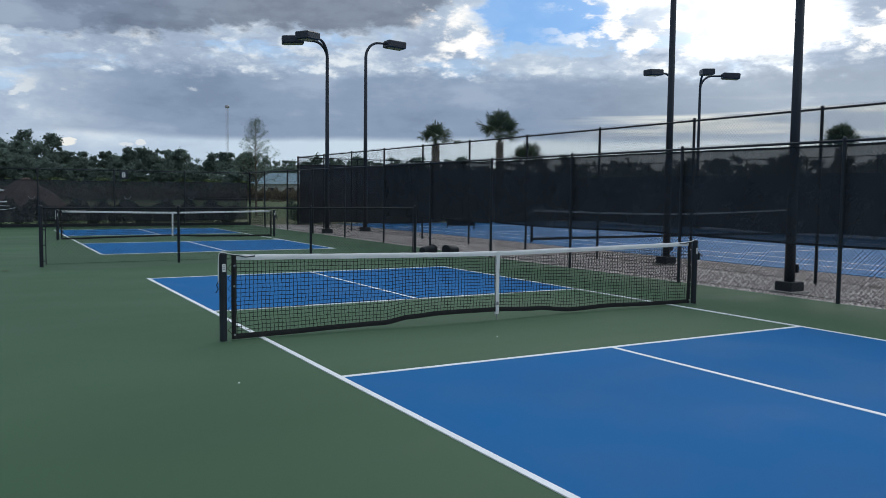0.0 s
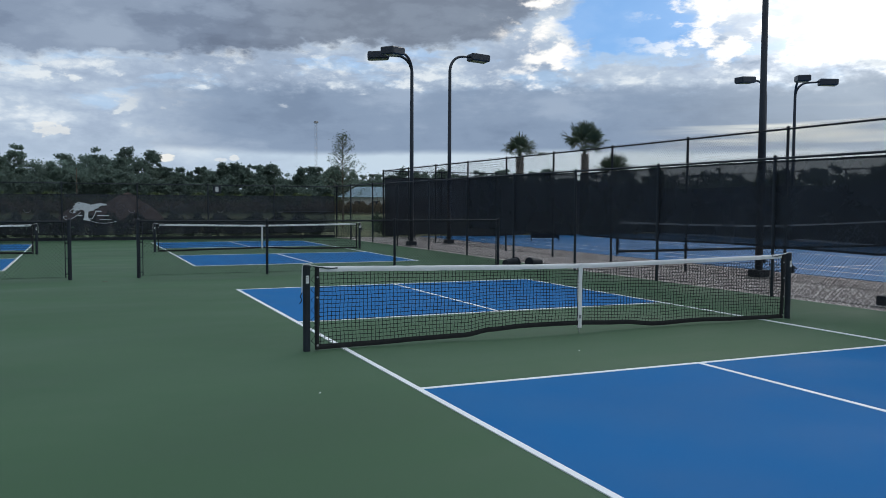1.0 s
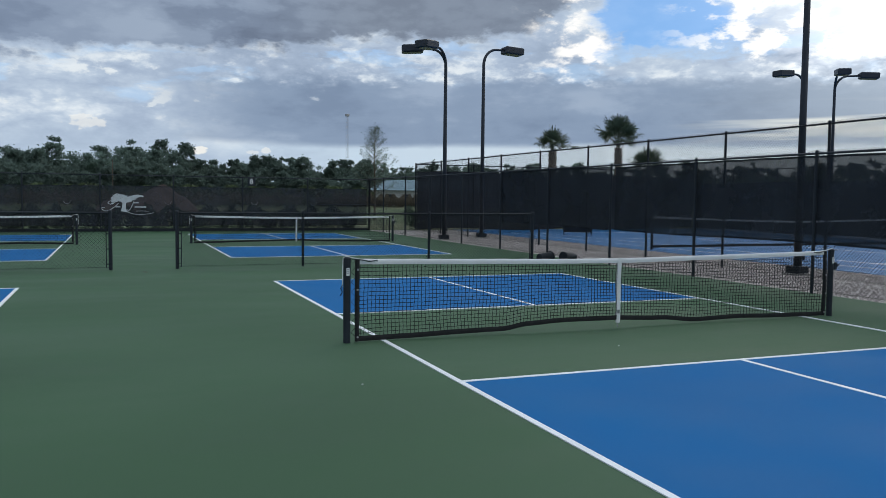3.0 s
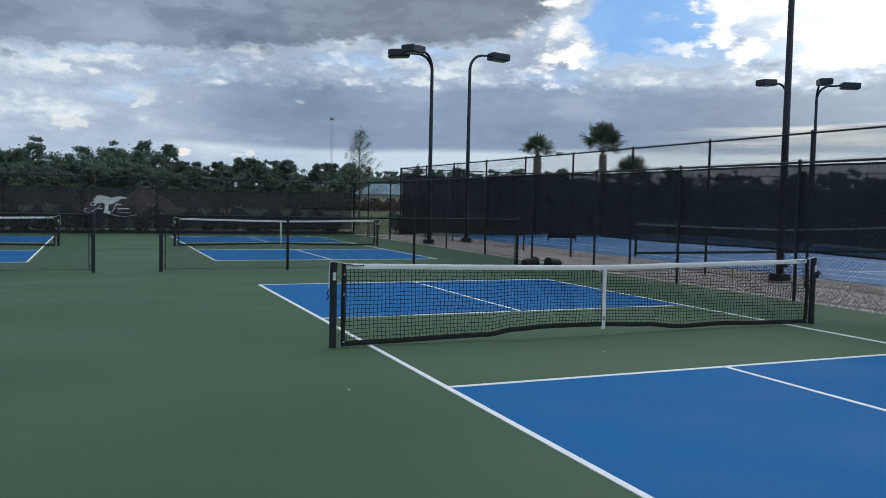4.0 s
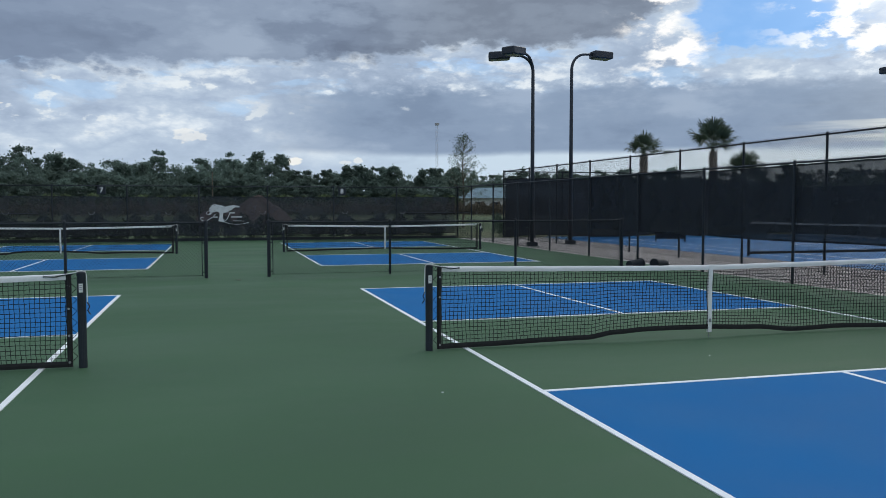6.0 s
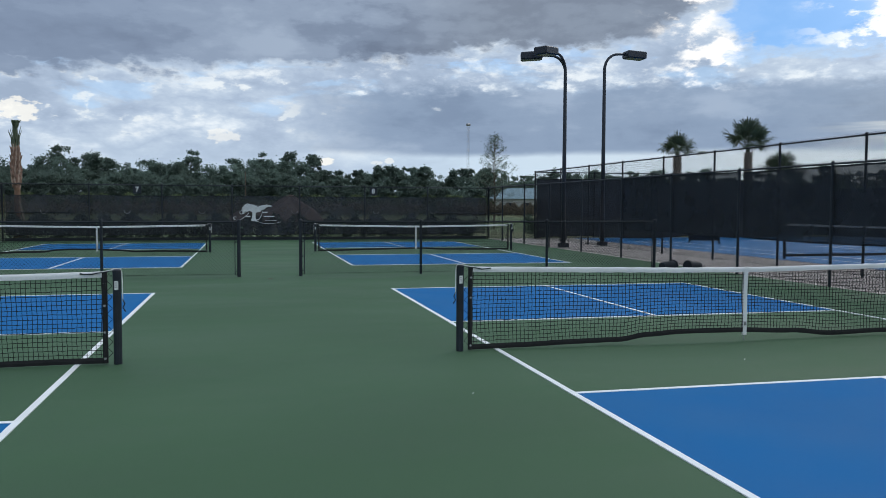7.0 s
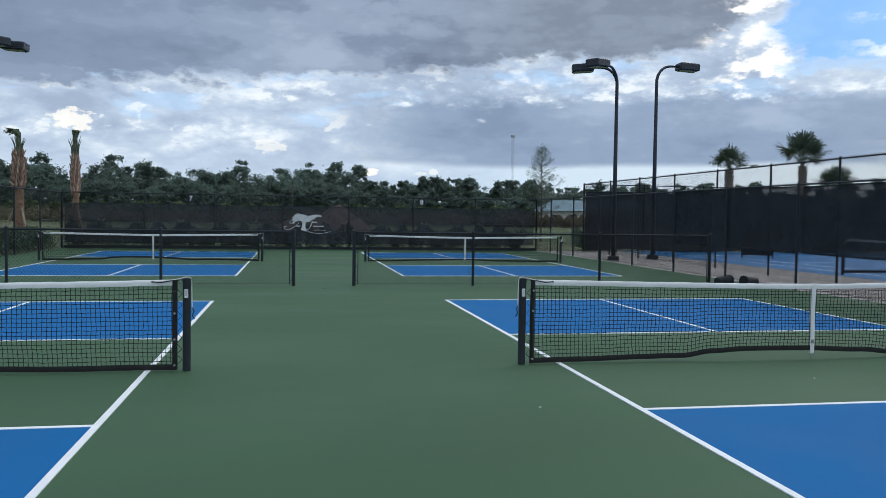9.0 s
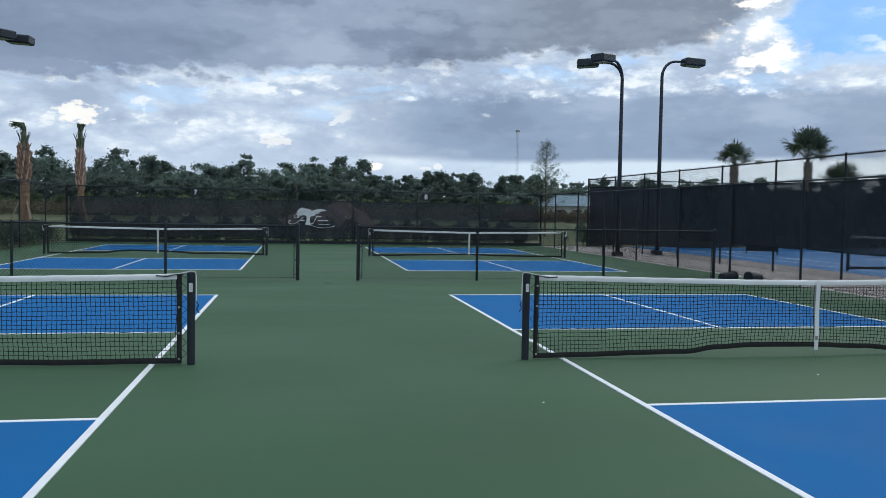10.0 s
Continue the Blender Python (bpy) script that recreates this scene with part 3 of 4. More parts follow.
fence("perimeter_fence", (FENCE_E, FENCE_N), (FENCE_W, FENCE_N), steps(0, FENCE_E - FENCE_W, 2.95), 2.42, "tall black chain-link fence behind the courts", wire=0.0025, base_strip=0.13, mid=[(0.05, 2.95, 1.22), (FENCE_E - FENCE_W - 2.8, FENCE_E - FENCE_W - 0.05, 1.22)])
fence("perimeter_fence", (FENCE_W, FENCE_N), (FENCE_W, -10), steps(0, 39, 3.05), 2.42, "tall black chain-link fence beside a hedge", wire=0.0022, mid=[(0.05, 3.05, 1.22)])
# tennis enclosure
T_N = 28.7
fence("tennis_fence", (FENCE_T, 28.7), (FENCE_T, -14.0), [0.0] + [28.7 - 25.40 + 3.05 * i for i in range(13)] + [42.7], 3.20, "high black chain-link tennis court fence", wire=0.0028, group="tennis fences")
fence("tennis_fence", (FENCE_T, T_N), (27.2, T_N), steps(0, 27.2 - FENCE_T, 3.05), 3.20, "high black chain-link tennis court fence", group="tennis fences", diamond=0.1)

fence("tennis_fence", (27.2, T_N), (27.2, -14.0), steps(0, 42.7, 3.05), 3.20, "high black chain-link tennis court fence", group="tennis fences", diamond=0.14)


# ---- windscreens ----
def windscreen(p0, p1, z0, z1, label, sag=0.03, seed=0, side=0.05, mat=SCREEN):
    """Cloth tied to a fence, with a hemmed edge and slight billows."""
    p0, p1 = Vector((*p0, 0)), Vector((*p1, 0))
    length = (p1 - p0).length
    turn = math.degrees(math.atan2(p1.y - p0.y, p1.x - p0.x))
    ob = thing("windscreen", p0, turn, label, "windscreen", "windscreens")
    n = max(6, int(length / 0.3))
    rows = []
    for k in range(9):
        t = k / 8
        row = []
        for i in range(n + 1):
            s = length * i / n
            up = z1 - sag * abs(math.sin(s * math.pi / 1.0)) * 0.4 - sag * (0.5 + 0.5 * math.sin(s * 0.7 + seed))
            dn = z0 + sag * 0.8 * math.sin(s * 0.9 + seed * 2)
            z = dn + (up - dn) * t
            y = side + 0.02 * math.sin(s * 2.1 + seed + t) * math.sin(math.pi * t) + 0.008 * math.sin(s * 7 + t * 3)
            row.append((s, y, z))
        rows.append(row)
    part("cloth", Geo().sheet(rows), mat, ob, "black open-weave cloth")
    for nm, row in (("top_hem", rows[-1]), ("bottom_hem", rows[0])):
        dz = -0.03 if nm == "top_hem" else 0.03
        part(nm, Geo().sheet([[(x, y - 0.004, z - 0.018 + dz * 0.6) for x, y, z in row], [(x, y - 0.004, z + 0.018 + dz * 0.6) for x, y, z in row]]), HEM, ob)
    return ob


windscreen((FENCE_E, S0), (FENCE_E, 8.42), 0.85, 2.40, "black translucent windscreen tied to a tall fence", 0.02, 1, -0.07)
windscreen((FENCE_E, 8.58), (FENCE_E, 14.7), 0.85, 2.42, "black translucent windscreen tied to a tall fence", 0.02, 2, -0.07)
windscreen((FENCE_T + 0.1, T_N), (27.1, T_N), 0.05, 2.90, "black windscreen on the tennis court end fence", 0.08, 3, 0.06, DENSE)
windscreen((27.2, -12.0), (27.2, T_N - 0.1), 0.08, 2.55, "black windscreen on the far tennis court fence", 0.04, 6, 0.06, DENSE)
windscreen((FENCE_E - 0.1, FENCE_N), (FENCE_W + 0.1, FENCE_N), 0.24, 1.96, "black windscreen with a printed white emblem behind the courts", 0.02, 4, -0.06, MIDCLOTH)


# half-moon vents cut in the screen behind the courts
north_screen = [o for o in scene.objects if o.name.startswith("windscreen") and o.parent is None][-1]
for x in (-11.0, -7.7, -4.6, -0.6, 3.1, 5.8):
    arc = [(FENCE_E - 0.1 - x + 0.13 * math.cos(w), 0.022, 1.30 + 0.13 * math.sin(w)) for w in (math.pi + math.pi * k / 12 for k in range(13))]
    part("vent_flap", Geo().tube(arc, 0.006, 5), STEEL, north_screen, "pale edge of a half-moon vent")


# ---- light poles ----
def light_pole(loc, height, heads, arm=0.9, r=0.085, label="", base=True):
    """A pole whose top bends over into an arm; heads: bearings of the lamp boxes in degrees from +x."""
    ob = thing("court_light", loc, 0, label or "dark bronze court light pole with box lamp head", "light pole", "court lights")
    if base:
        part("base_plate", Geo().box((0, 0, 0.01), (0.44, 0.44, 0.05), 0.01), CONCRETE, ob, "concrete footing")
        part("base_cover", Geo().box((0, 0, 0.11), (0.33, 0.33, 0.16), 0.012), BLACK, ob, "square base cover")
    part("service_box", Geo().box((r + 0.015, -0.04, 0.40), (0.05, 0.10, 0.15), 0.01), POLE, ob, "small electrical box")
    for j, h in enumerate(heads):
        c, s = math.cos(radians(h)), math.sin(radians(h))
        pts = [(0, 0, 0.1), (0, 0, height * 0.5), (0, 0, height - 0.75)] if j == 0 else [(0, 0, height - 0.80)]
        rad = [r, r * 0.86, r * 0.72] if j == 0 else [r * 0.5]
        for q in range(1, 9):
            w = math.pi / 2 * q / 8
            e = 0.55 * (1 - math.cos(w))
            pts.append((c * e, s * e, height - 0.75 + 0.62 * math.sin(w)))
            rad.append(r * (0.70 - 0.02 * q))
        pts.append((c * arm, s * arm, height - 0.12))
        rad.append(r * 0.5)
        part("pole" if j == 0 else "arm", Geo().tube(pts, rad, 14), POLE, ob, smooth=True)
        head = thing_head(c, s, arm, height, h, ob)
    return ob


def thing_head(c, s, arm, height, bearing, ob):
    m = pose(0, 0, 0, 0, 3, bearing).to_3x3()
    at = (c * (arm + 0.36), s * (arm + 0.36), height - 0.14)
    box = Geo().box((0, 0, 0), (0.80, 0.56, 0.27), 0.03, m)
    hd = part("lamp_head", box, POLE, ob, "flat rectangular lamp box", at=at)
    part("lens", Geo().box((0, 0, -0.14), (0.66, 0.44, 0.02), 0.004, m), LENS, hd, "grey glass lens")
    part("knuckle", Geo().box((-c * 0.42, -s * 0.42, 0.03), (0.10, 0.10, 0.10), 0.01, m), POLE, hd)
    return hd


light_pole((9.03, 0.27, 0), 7.3, [180])
light_pole((11.08, 5.12, 0), 7.6, [0])
light_pole((8.88, 20.40, 0), 7.28, [215, 163])
light_pole((10.90, 21.40, 0), 7.62, [0])
light_pole((-13.45, 21.8, 0), 7.28, [-4, -42])
light_pole((26.4, 20.3, 0), 7.45, [180])
light_pole((27.9, 20.0, 0), 7.45, [-36, -125], 1.05)

# ---- woods on the horizon ----
def woods(name, bearings, dist, height, count, seed, mat, label, leaf=0.2, per=1500, pines=0.5):
    """Many trees of small leaves, each leaf lying on the outside of its clump."""
    rng = np.random.RandomState(seed)
    V, F = [], []
    total = 0
    for i in range(count):
        b = bearings[0] + (bearings[1] - bearings[0]) * (i + rng.rand()) / count
        d = dist[0] + (dist[1] - dist[0]) * rng.rand()
        x, y, _ = toward(b, d)
        h = height(b) * d / dist[0] * (0.70 + 0.42 * rng.rand())
        pine = rng.rand() < pines
        if pine:
            h *= 1.08
        clumps = rng.randint(16, 26) if pine else rng.randint(26, 40)
        cz = h * (0.55 + 0.40 * rng.rand(clumps)) if pine else h * (0.12 + 0.78 * rng.rand(clumps))
        fall = np.sqrt(np.clip(1.15 - (cz / h) ** 2, 0.06, 1))
        spread = h * (0.11 if pine else 0.17)
        cx, cy = rng.randn(clumps) * spread * fall, rng.randn(clumps) * spread * fall
        cr = h * (0.05 + 0.06 * rng.rand(clumps)) * (0.85 if pine else 1.15)
        k = rng.randint(0, clumps, per)
        u = rng.randn(per, 3)
        u /= np.linalg.norm(u, axis=1)[:, None]
        c = np.stack([x + cx[k], y + cy[k], cz[k]], 1) + u * (cr[k] * (0.35 + 0.45 * np.abs(rng.randn(per))))[:, None] * [1, 1, 0.7]
        c[:, 2] = np.maximum(c[:, 2], 0.2)
        nn = u * 0.45 + rng.randn(per, 3) * 0.5 + [0, 0, 0.3]
        nn /= np.linalg.norm(nn, axis=1)[:, None]
        ta = np.cross(nn, rng.randn(per, 3))
        ta /= np.linalg.norm(ta, axis=1)[:, None]
        tb = np.cross(nn, ta)
        w3 = np.array([0.0, 2.094, 4.189])[None, :] + rng.randn(per, 3) * 0.3
        e = (ta[:, None, :] * np.cos(w3)[..., None] + tb[:, None, :] * np.sin(w3)[..., None]) * (leaf * (0.9 + 1.1 * rng.rand(per, 3)))[..., None]
        V.append((c[:, None, :] + e).reshape(-1, 3))
        F.append(np.arange(per * 3).reshape(-1, 3) + total)
        total += per * 3
        w = h * 0.006 + 0.04
        V.append(np.array([[x - w, y, 0], [x + w, y - w, 0], [x, y + w, 0], [x + cx[0] * 0.1, y, h * 0.9]]))
        F.append(np.array([[0, 1, 3], [1, 2, 3], [2, 0, 3]]) + total)
        total += 4
    me = bpy.data.meshes.new(name)
    me.from_pydata(np.concatenate(V).tolist(), [], np.concatenate(F).tolist())
    me.materials.append(mat)
    ob = new(name, me)
    return tagged(ob, label, "woods", "", "stuff")


def tall_woods(b):
    return 10.2 if b < 4.5 else max(8.0, 10.2 - 1.1 * (b - 4.5))


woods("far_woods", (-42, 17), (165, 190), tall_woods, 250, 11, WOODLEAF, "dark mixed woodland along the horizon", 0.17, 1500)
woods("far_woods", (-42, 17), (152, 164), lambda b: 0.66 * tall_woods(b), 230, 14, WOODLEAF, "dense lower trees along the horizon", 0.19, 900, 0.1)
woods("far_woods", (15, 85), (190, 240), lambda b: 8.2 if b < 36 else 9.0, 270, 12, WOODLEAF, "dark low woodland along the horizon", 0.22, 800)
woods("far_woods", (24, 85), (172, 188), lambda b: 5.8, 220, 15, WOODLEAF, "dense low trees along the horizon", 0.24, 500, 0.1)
woods("undergrowth", (-42, 17), (128, 146), lambda b: 3.0, 170, 13, LEAFLIGHT, "lighter green undergrowth in front of the woods", 0.17, 600, 0.0)


# ---- palms, trees, hedges ----
def fan_leaf(geo, root, yaw, rise, reach, size, rng, drop=0.5):
    """A palm's fan leaf: a stalk and a half-round of drooping blades."""
    c, s = math.cos(yaw), math.sin(yaw)
    tip = Vector((root[0] + c * reach * math.cos(rise), root[1] + s * reach * math.cos(rise), root[2] + reach * math.sin(rise)))
    geo.tube([root, ((root[0] + tip.x) / 2, (root[1] + tip.y) / 2, (root[2] + tip.z) / 2 + 0.06), tip], [0.022, 0.016, 0.010], 4, False)
    out = Vector((c * math.cos(rise), s * math.cos(rise), math.sin(rise)))
    across = Vector((-s, c, 0))
    up = out.cross(across)
    for k in range(26):
        w = (k / 25 - 0.5) * radians(240)
        d = (out * math.cos(w) + across * math.sin(w) + up * rng.uniform(-0.12, 0.12)).normalized()
        ln_ = size * (0.74 + 0.26 * math.cos(w)) * rng.uniform(0.85, 1.1)
        n_ = (across * math.cos(w) - out * math.sin(w)) * size * 0.036
        mid = tip + d * ln_ * 0.55 - Vector((0, 0, drop * 0.12 * ln_))
        late = tip + d * ln_ * 0.82 - Vector((0, 0, drop * 0.40 * ln_))
        end = tip + d * ln_ * 0.96 - Vector((0, 0, drop * ln_ * rng.uniform(0.7, 1.1)))
        geo.add([tip - n_ * 0.4, tip + n_ * 0.4, mid + n_, mid - n_, late + n_ * 0.6, late - n_ * 0.6, end], [(0, 1, 2, 3), (3, 2, 4, 5), (5, 4, 6)])


def cabbage_palm(loc, trunk_h, crown, seed, leaves=34, stray=None):
    rng = random.Random(seed)
    ob = thing("palm_tree", loc, 0 if stray is not None else rng.uniform(0, 360), "cabbage palm with a round crown of fan leaves", "palm tree", "crowned palms")
    lean = rng.uniform(-0.1, 0.1)
    part("trunk", Geo().tube([(0, 0, -0.1), (lean * 0.4, 0, trunk_h * 0.5), (lean, 0, trunk_h)], [0.21, 0.18, 0.18], 12), GREYPALM, ob, "rough grey-brown trunk", smooth=True)
    boots = Geo()
    for i in range(110):
        z = trunk_h * (0.35 + 0.65 * i / 110)
        w = i * 2.4
        x, y = math.cos(w), math.sin(w)
        x0 = lean * z / trunk_h
        boots.tube([(x0 + x * 0.12, y * 0.12, z - 0.10), (x0 + x * 0.20, y * 0.20, z + 0.04), (x0 + x * 0.26, y * 0.26, z + 0.14)], [0.045, 0.034, 0.015], 4)
    part("boot_husk", boots, GREYBOOT, ob, "old grey-brown leaf stubs")
    g2 = Geo()
    for i in range(leaves):
        t = (i + 0.5) / leaves
        rise = radians(88 - 68 * t + rng.uniform(-9, 9))
        fan_leaf(g2, (lean, 0, trunk_h + 0.05 * rng.random()), i * 2.39996 + rng.uniform(-0.2, 0.2), rise, crown * rng.uniform(0.44, 0.60) * (1.05 - 0.2 * t), crown * rng.uniform(0.44, 0.54), rng, 0.16 + 0.34 * t)
    if stray is not None:
        fan_leaf(g2, (lean, 0, trunk_h), radians(stray), radians(12), crown * 0.78, crown * 0.36, rng, 0.7)
    part("crown", g2, PALMLEAF, ob, "green fan leaves")
    return ob


def place_palm(bearing, dist, top_el, crown, seed, leaves=34, stray=None):
    x, y, _ = toward(bearing, dist)
    top = 1.59 + dist * math.tan(radians(top_el))
    return cabbage_palm((x, y, -0.05), top - crown * 0.80, crown, seed, leaves, stray)


place_palm(29.3, 46, 4.86, 1.5, 21, 16, -29)
place_palm(33.75, 48, 5.56, 2.1, 22, 17)
place_palm(35.5, 50, 3.45, 2.0, 23, 14)
place_palm(55.4, 46, 4.5, 1.45, 24, 28)
place_palm(52.4, 60, 2.6, 1.5, 25, 26)


def tied_palm(loc, height, seed, bare, boot, bend, girth):
    """A newly planted palm, its fronds tied up, with timber braces."""
    rng = random.Random(seed)
    ob = thing("palm_tree", loc, 0, "newly planted palm with tied-up fronds and timber braces", "palm tree", "tied palms")
    part("trunk", Geo().tube([(0, 0, -0.1), (0.02, 0, 0.5), (0.03, 0, bare), (0.0, 0, boot)], [0.28 * girth + 0.02, 0.20 * girth + 0.01, 0.175 * girth, 0.13 * girth], 14), PALMTRUNK, ob, "orange-brown bare trunk", smooth=True)
    boots, pale = Geo(), Geo()
    count = 120
    for i in range(count):
        t = i / count
        z = bare * 0.98 + (boot - bare) * t
        r = (0.175 + 0.085 * math.sin(math.pi * min(1, t * 0.95 + 0.12))) * rng.uniform(0.85, 1.15) * girth
        w = i * 2.39996
        x, y = math.cos(w), math.sin(w)
        q = r + (0.03 + 0.13 * rng.random() ** 1.5) * girth
        (pale if i % 3 == 0 else boots).tube([(x * 0.12, y * 0.12, z - 0.16), (x * r, y * r, z + 0.02), (x * q, y * q, z + 0.10 + 0.18 * rng.random())], [0.060, 0.048, 0.010], 4)
    part("boot_husk", boots, DRYBOOT, ob, "shaggy brown leaf stubs")
    part("split_husk", pale, PALEHUSK, ob, "pale split leaf bases")
    fr = Geo()
    tuft = height - 0.30
    for i in range(46):
        w = i * 2.39996
        x, y = math.cos(w), math.sin(w)
        if i % 5 == 0:
            flare, ztop = rng.uniform(0.20, 0.34), height - rng.uniform(0.30, 0.55)
        else:
            flare, ztop = rng.uniform(0.0, 0.05), tuft + rng.uniform(-0.1, 0.1)
        fr.tube([(x * 0.12, y * 0.12, boot - 0.15), (x * (0.06 + flare * 0.45), y * (0.06 + flare * 0.45), (boot + ztop) / 2), (x * (0.04 + flare), y * (0.04 + flare), ztop)], [0.026, 0.022, 0.006], 4, False)
    for i in range(70):
        w = rng.uniform(0, 6.28)
        a = Vector((rng.uniform(-0.07, 0.07), rng.uniform(-0.07, 0.07), tuft - 0.08))
        m = a + Vector((math.cos(w) * 0.09 + bend * 0.10, math.sin(w) * 0.09, 0.24 + rng.uniform(-0.05, 0.05)))
        e = m + Vector((bend * rng.uniform(0.10, 0.34) + math.cos(w) * 0.05, math.sin(w) * 0.06, 0.06 - abs(bend) * rng.uniform(0.02, 0.22)))
        n_ = Vector((-math.sin(w), math.cos(w), 0.3)) * 0.042
        fr.add([a - n_, a + n_, m + n_, m - n_, e + n_ * 0.5, e - n_ * 0.5], [(0, 1, 2, 3), (3, 2, 4, 5)])
    part("tied_fronds", fr, TIEDLEAF, ob, "bundled green fronds")
    for i in range(3):
        w = radians(120 * i + 75)
        x, y = math.cos(w), math.sin(w)
        m = (Vector((x * 0.20, y * 0.20, 1.75)) - Vector((x * 0.85, y * 0.85, 0))).to_track_quat("Z", "Y").to_matrix()
        part("brace", Geo().box((x * 0.525, y * 0.525, 0.87), (0.085, 0.04, 1.90), 0.005, m), LUMBER, ob, "raw timber brace")
    return ob


tied_palm(toward(-17.15, 39.0, -0.05), 5.12, 31, 2.60, 4.12, -1.0, 0.95)
tied_palm(toward(-13.95, 41.0, -0.05), 5.35, 32, 2.50, 4.25, 0.15, 0.68)


def sapling(loc, height, width, seed, leaves=2400, leaf=0.085):
    """A slim young tree with a sparse crown."""
    rng = random.Random(seed)
    ob = thing("tree", loc, 0, "slender young tree with a sparse leafy crown", "tree")
    wood, crown = Geo(), Geo()
    wood.tube([(0, 0, -0.1), (0.05, 0, height * 0.3), (-0.03, 0.02, height * 0.65), (0.02, 0, height)], [0.085, 0.065, 0.035, 0.006], 8)
    ends = []
    for i in range(46):
        t = 0.27 + 0.70 * i / 46
        w = i * 2.39996
        z = height * t
        reach = width * (1.05 - t) * 1.15 * rng.uniform(0.7, 1.15) + 0.12
        a = Vector((0, 0, z))
        e = Vector((math.cos(w) * reach, math.sin(w) * reach, z + reach * rng.uniform(0.45, 0.95)))
        m = (a + e) / 2 + Vector((0, 0, -0.06 * reach))
        wood.tube([a, m, e], [0.022, 0.013, 0.004], 4, False)
        ends.append((a, m, e))
    for i in range(leaves):
        a, m, e = rng.choice(ends)
        u = rng.random() ** 0.6
        p = (m + (e - m) * u * 1.08 if rng.random() < 0.75 else a + (m - a) * u) + Vector((rng.gauss(0, 0.11), rng.gauss(0, 0.11), rng.gauss(0, 0.11)))
        d = Vector((rng.gauss(0, 1), rng.gauss(0, 1), rng.gauss(0, 0.6))).normalized()
        q = d.orthogonal().normalized()
        crown.add([p - d * leaf, p + q * leaf * 0.5, p + d * leaf, p - q * leaf * 0.5], [(0, 1, 2, 3)])
    part("trunk", wood, BARK, ob, "thin grey trunk and twigs")
    part("crown", crown, LEAF, ob, "scattered small dark leaves")
    return ob


sapling(toward(16.95, 58, -0.05), 6.6, 1.95, 41, 2600, 0.06)


def shrub_row(name, p0, p1, height, depth, per_m, seed, label, gappy=0.0, leaf=0.045, mat=None):
    """A hedge of many small leaves on short stems."""
    rng = np.random.RandomState(seed)
    p0, p1 = np.array(p0, float), np.array(p1, float)
    length = np.linalg.norm(p1 - p0)
    n_ = int(length * per_m)
    s = rng.rand(n_) * length
    bump = 0.82 + 0.18 * np.sin(s * 5.2 + 1.3 * np.sin(s * 1.7)) + 0.06 * rng.randn(n_)
    if gappy:
        keep = np.sin(s * 2 * math.pi / 0.95) > gappy - 1.2 + 0.4 * rng.rand(n_)
        s, bump = s[keep], bump[keep]
        n_ = len(s)
    z = height * bump * np.sqrt(rng.rand(n_))
    off = depth * 0.5 * rng.randn(n_) * 0.6 * np.sqrt(np.clip(1.25 - (z / height) ** 2, 0.1, 1))
    d = (p1 - p0) / length
    c = np.stack([p0[0] + d[0] * s - d[1] * off, p0[1] + d[1] * s + d[0] * off, z - 0.03], 1)
    e = rng.randn(n_, 3, 3) * leaf
    V = (c[:, None, :] + e).reshape(-1, 3)
    F = np.arange(n_ * 3).reshape(-1, 3)
    me = bpy.data.meshes.new(name)
    me.from_pydata(V.tolist(), [], F.tolist())
    me.materials.append(mat or LEAF)
    return tagged(new(name, me), label, "hedge", "", "stuff")


shrub_row("hedge", (FENCE_W - 0.55, 4), (FENCE_W - 0.55, 28.5), 0.95, 0.8, 900, 51, "clipped dark green hedge beside a fence", 0, 0.04)
shrub_row("hedge", (FENCE_W, FENCE_N + 0.55), (FENCE_E - 0.4, FENCE_N + 0.55), 1.15, 0.7, 2600, 52, "row of dark shrubs behind a screen", 0.1, 0.04)
shrub_row("hedge", (10.35, 29.15), (12.4, 29.25), 1.15, 0.7, 1400, 53, "dark bushy shrub at a fence corner", 0, 0.045)
shrub_row("far_brush", toward(-26, 124)[:2], toward(12, 124)[:2], 2.1, 5.0, 420, 54, "brownish scrub at the field's far side", 0.2, 0.09, DRYBRUSH)
shrub_row("far_brush", toward(13, 132)[:2], toward(26, 132)[:2], 2.0, 4.0, 2400, 55, "low dry scrub at the field's far side", 0.1, 0.09, DRYBRUSH)


# ---- far things beyond the fences ----
def mound(loc, rx, ry, h, seed):
    rng = random.Random(seed)
    rows = []
    for i in range(15):
        t = i / 14
        row = []
        for k in range(37):
            w = 2 * math.pi * k / 36
            q = noise.noise(Vector((math.cos(w) * 1.6 + seed, math.sin(w) * 1.6, t * 2)))
            r = 1 - t
            row.append((rx * r * math.cos(w) * (1 + 0.18 * q), ry * r * math.sin(w) * (1 + 0.18 * q), h * (1 - r ** 1.25) * (1 + 0.12 * q) - 0.1))
        rows.append(row)
    return single("soil_mound", Geo().sheet(rows), SOIL, loc, 0, "heap of reddish brown soil on the field", "soil heap", smooth=False)


mound(toward(2.9, 62, -0.05), 3.4, 3.0, 2.35, 5)
mound(toward(0.2, 64, -0.05), 2.6, 2.4, 1.55, 9)


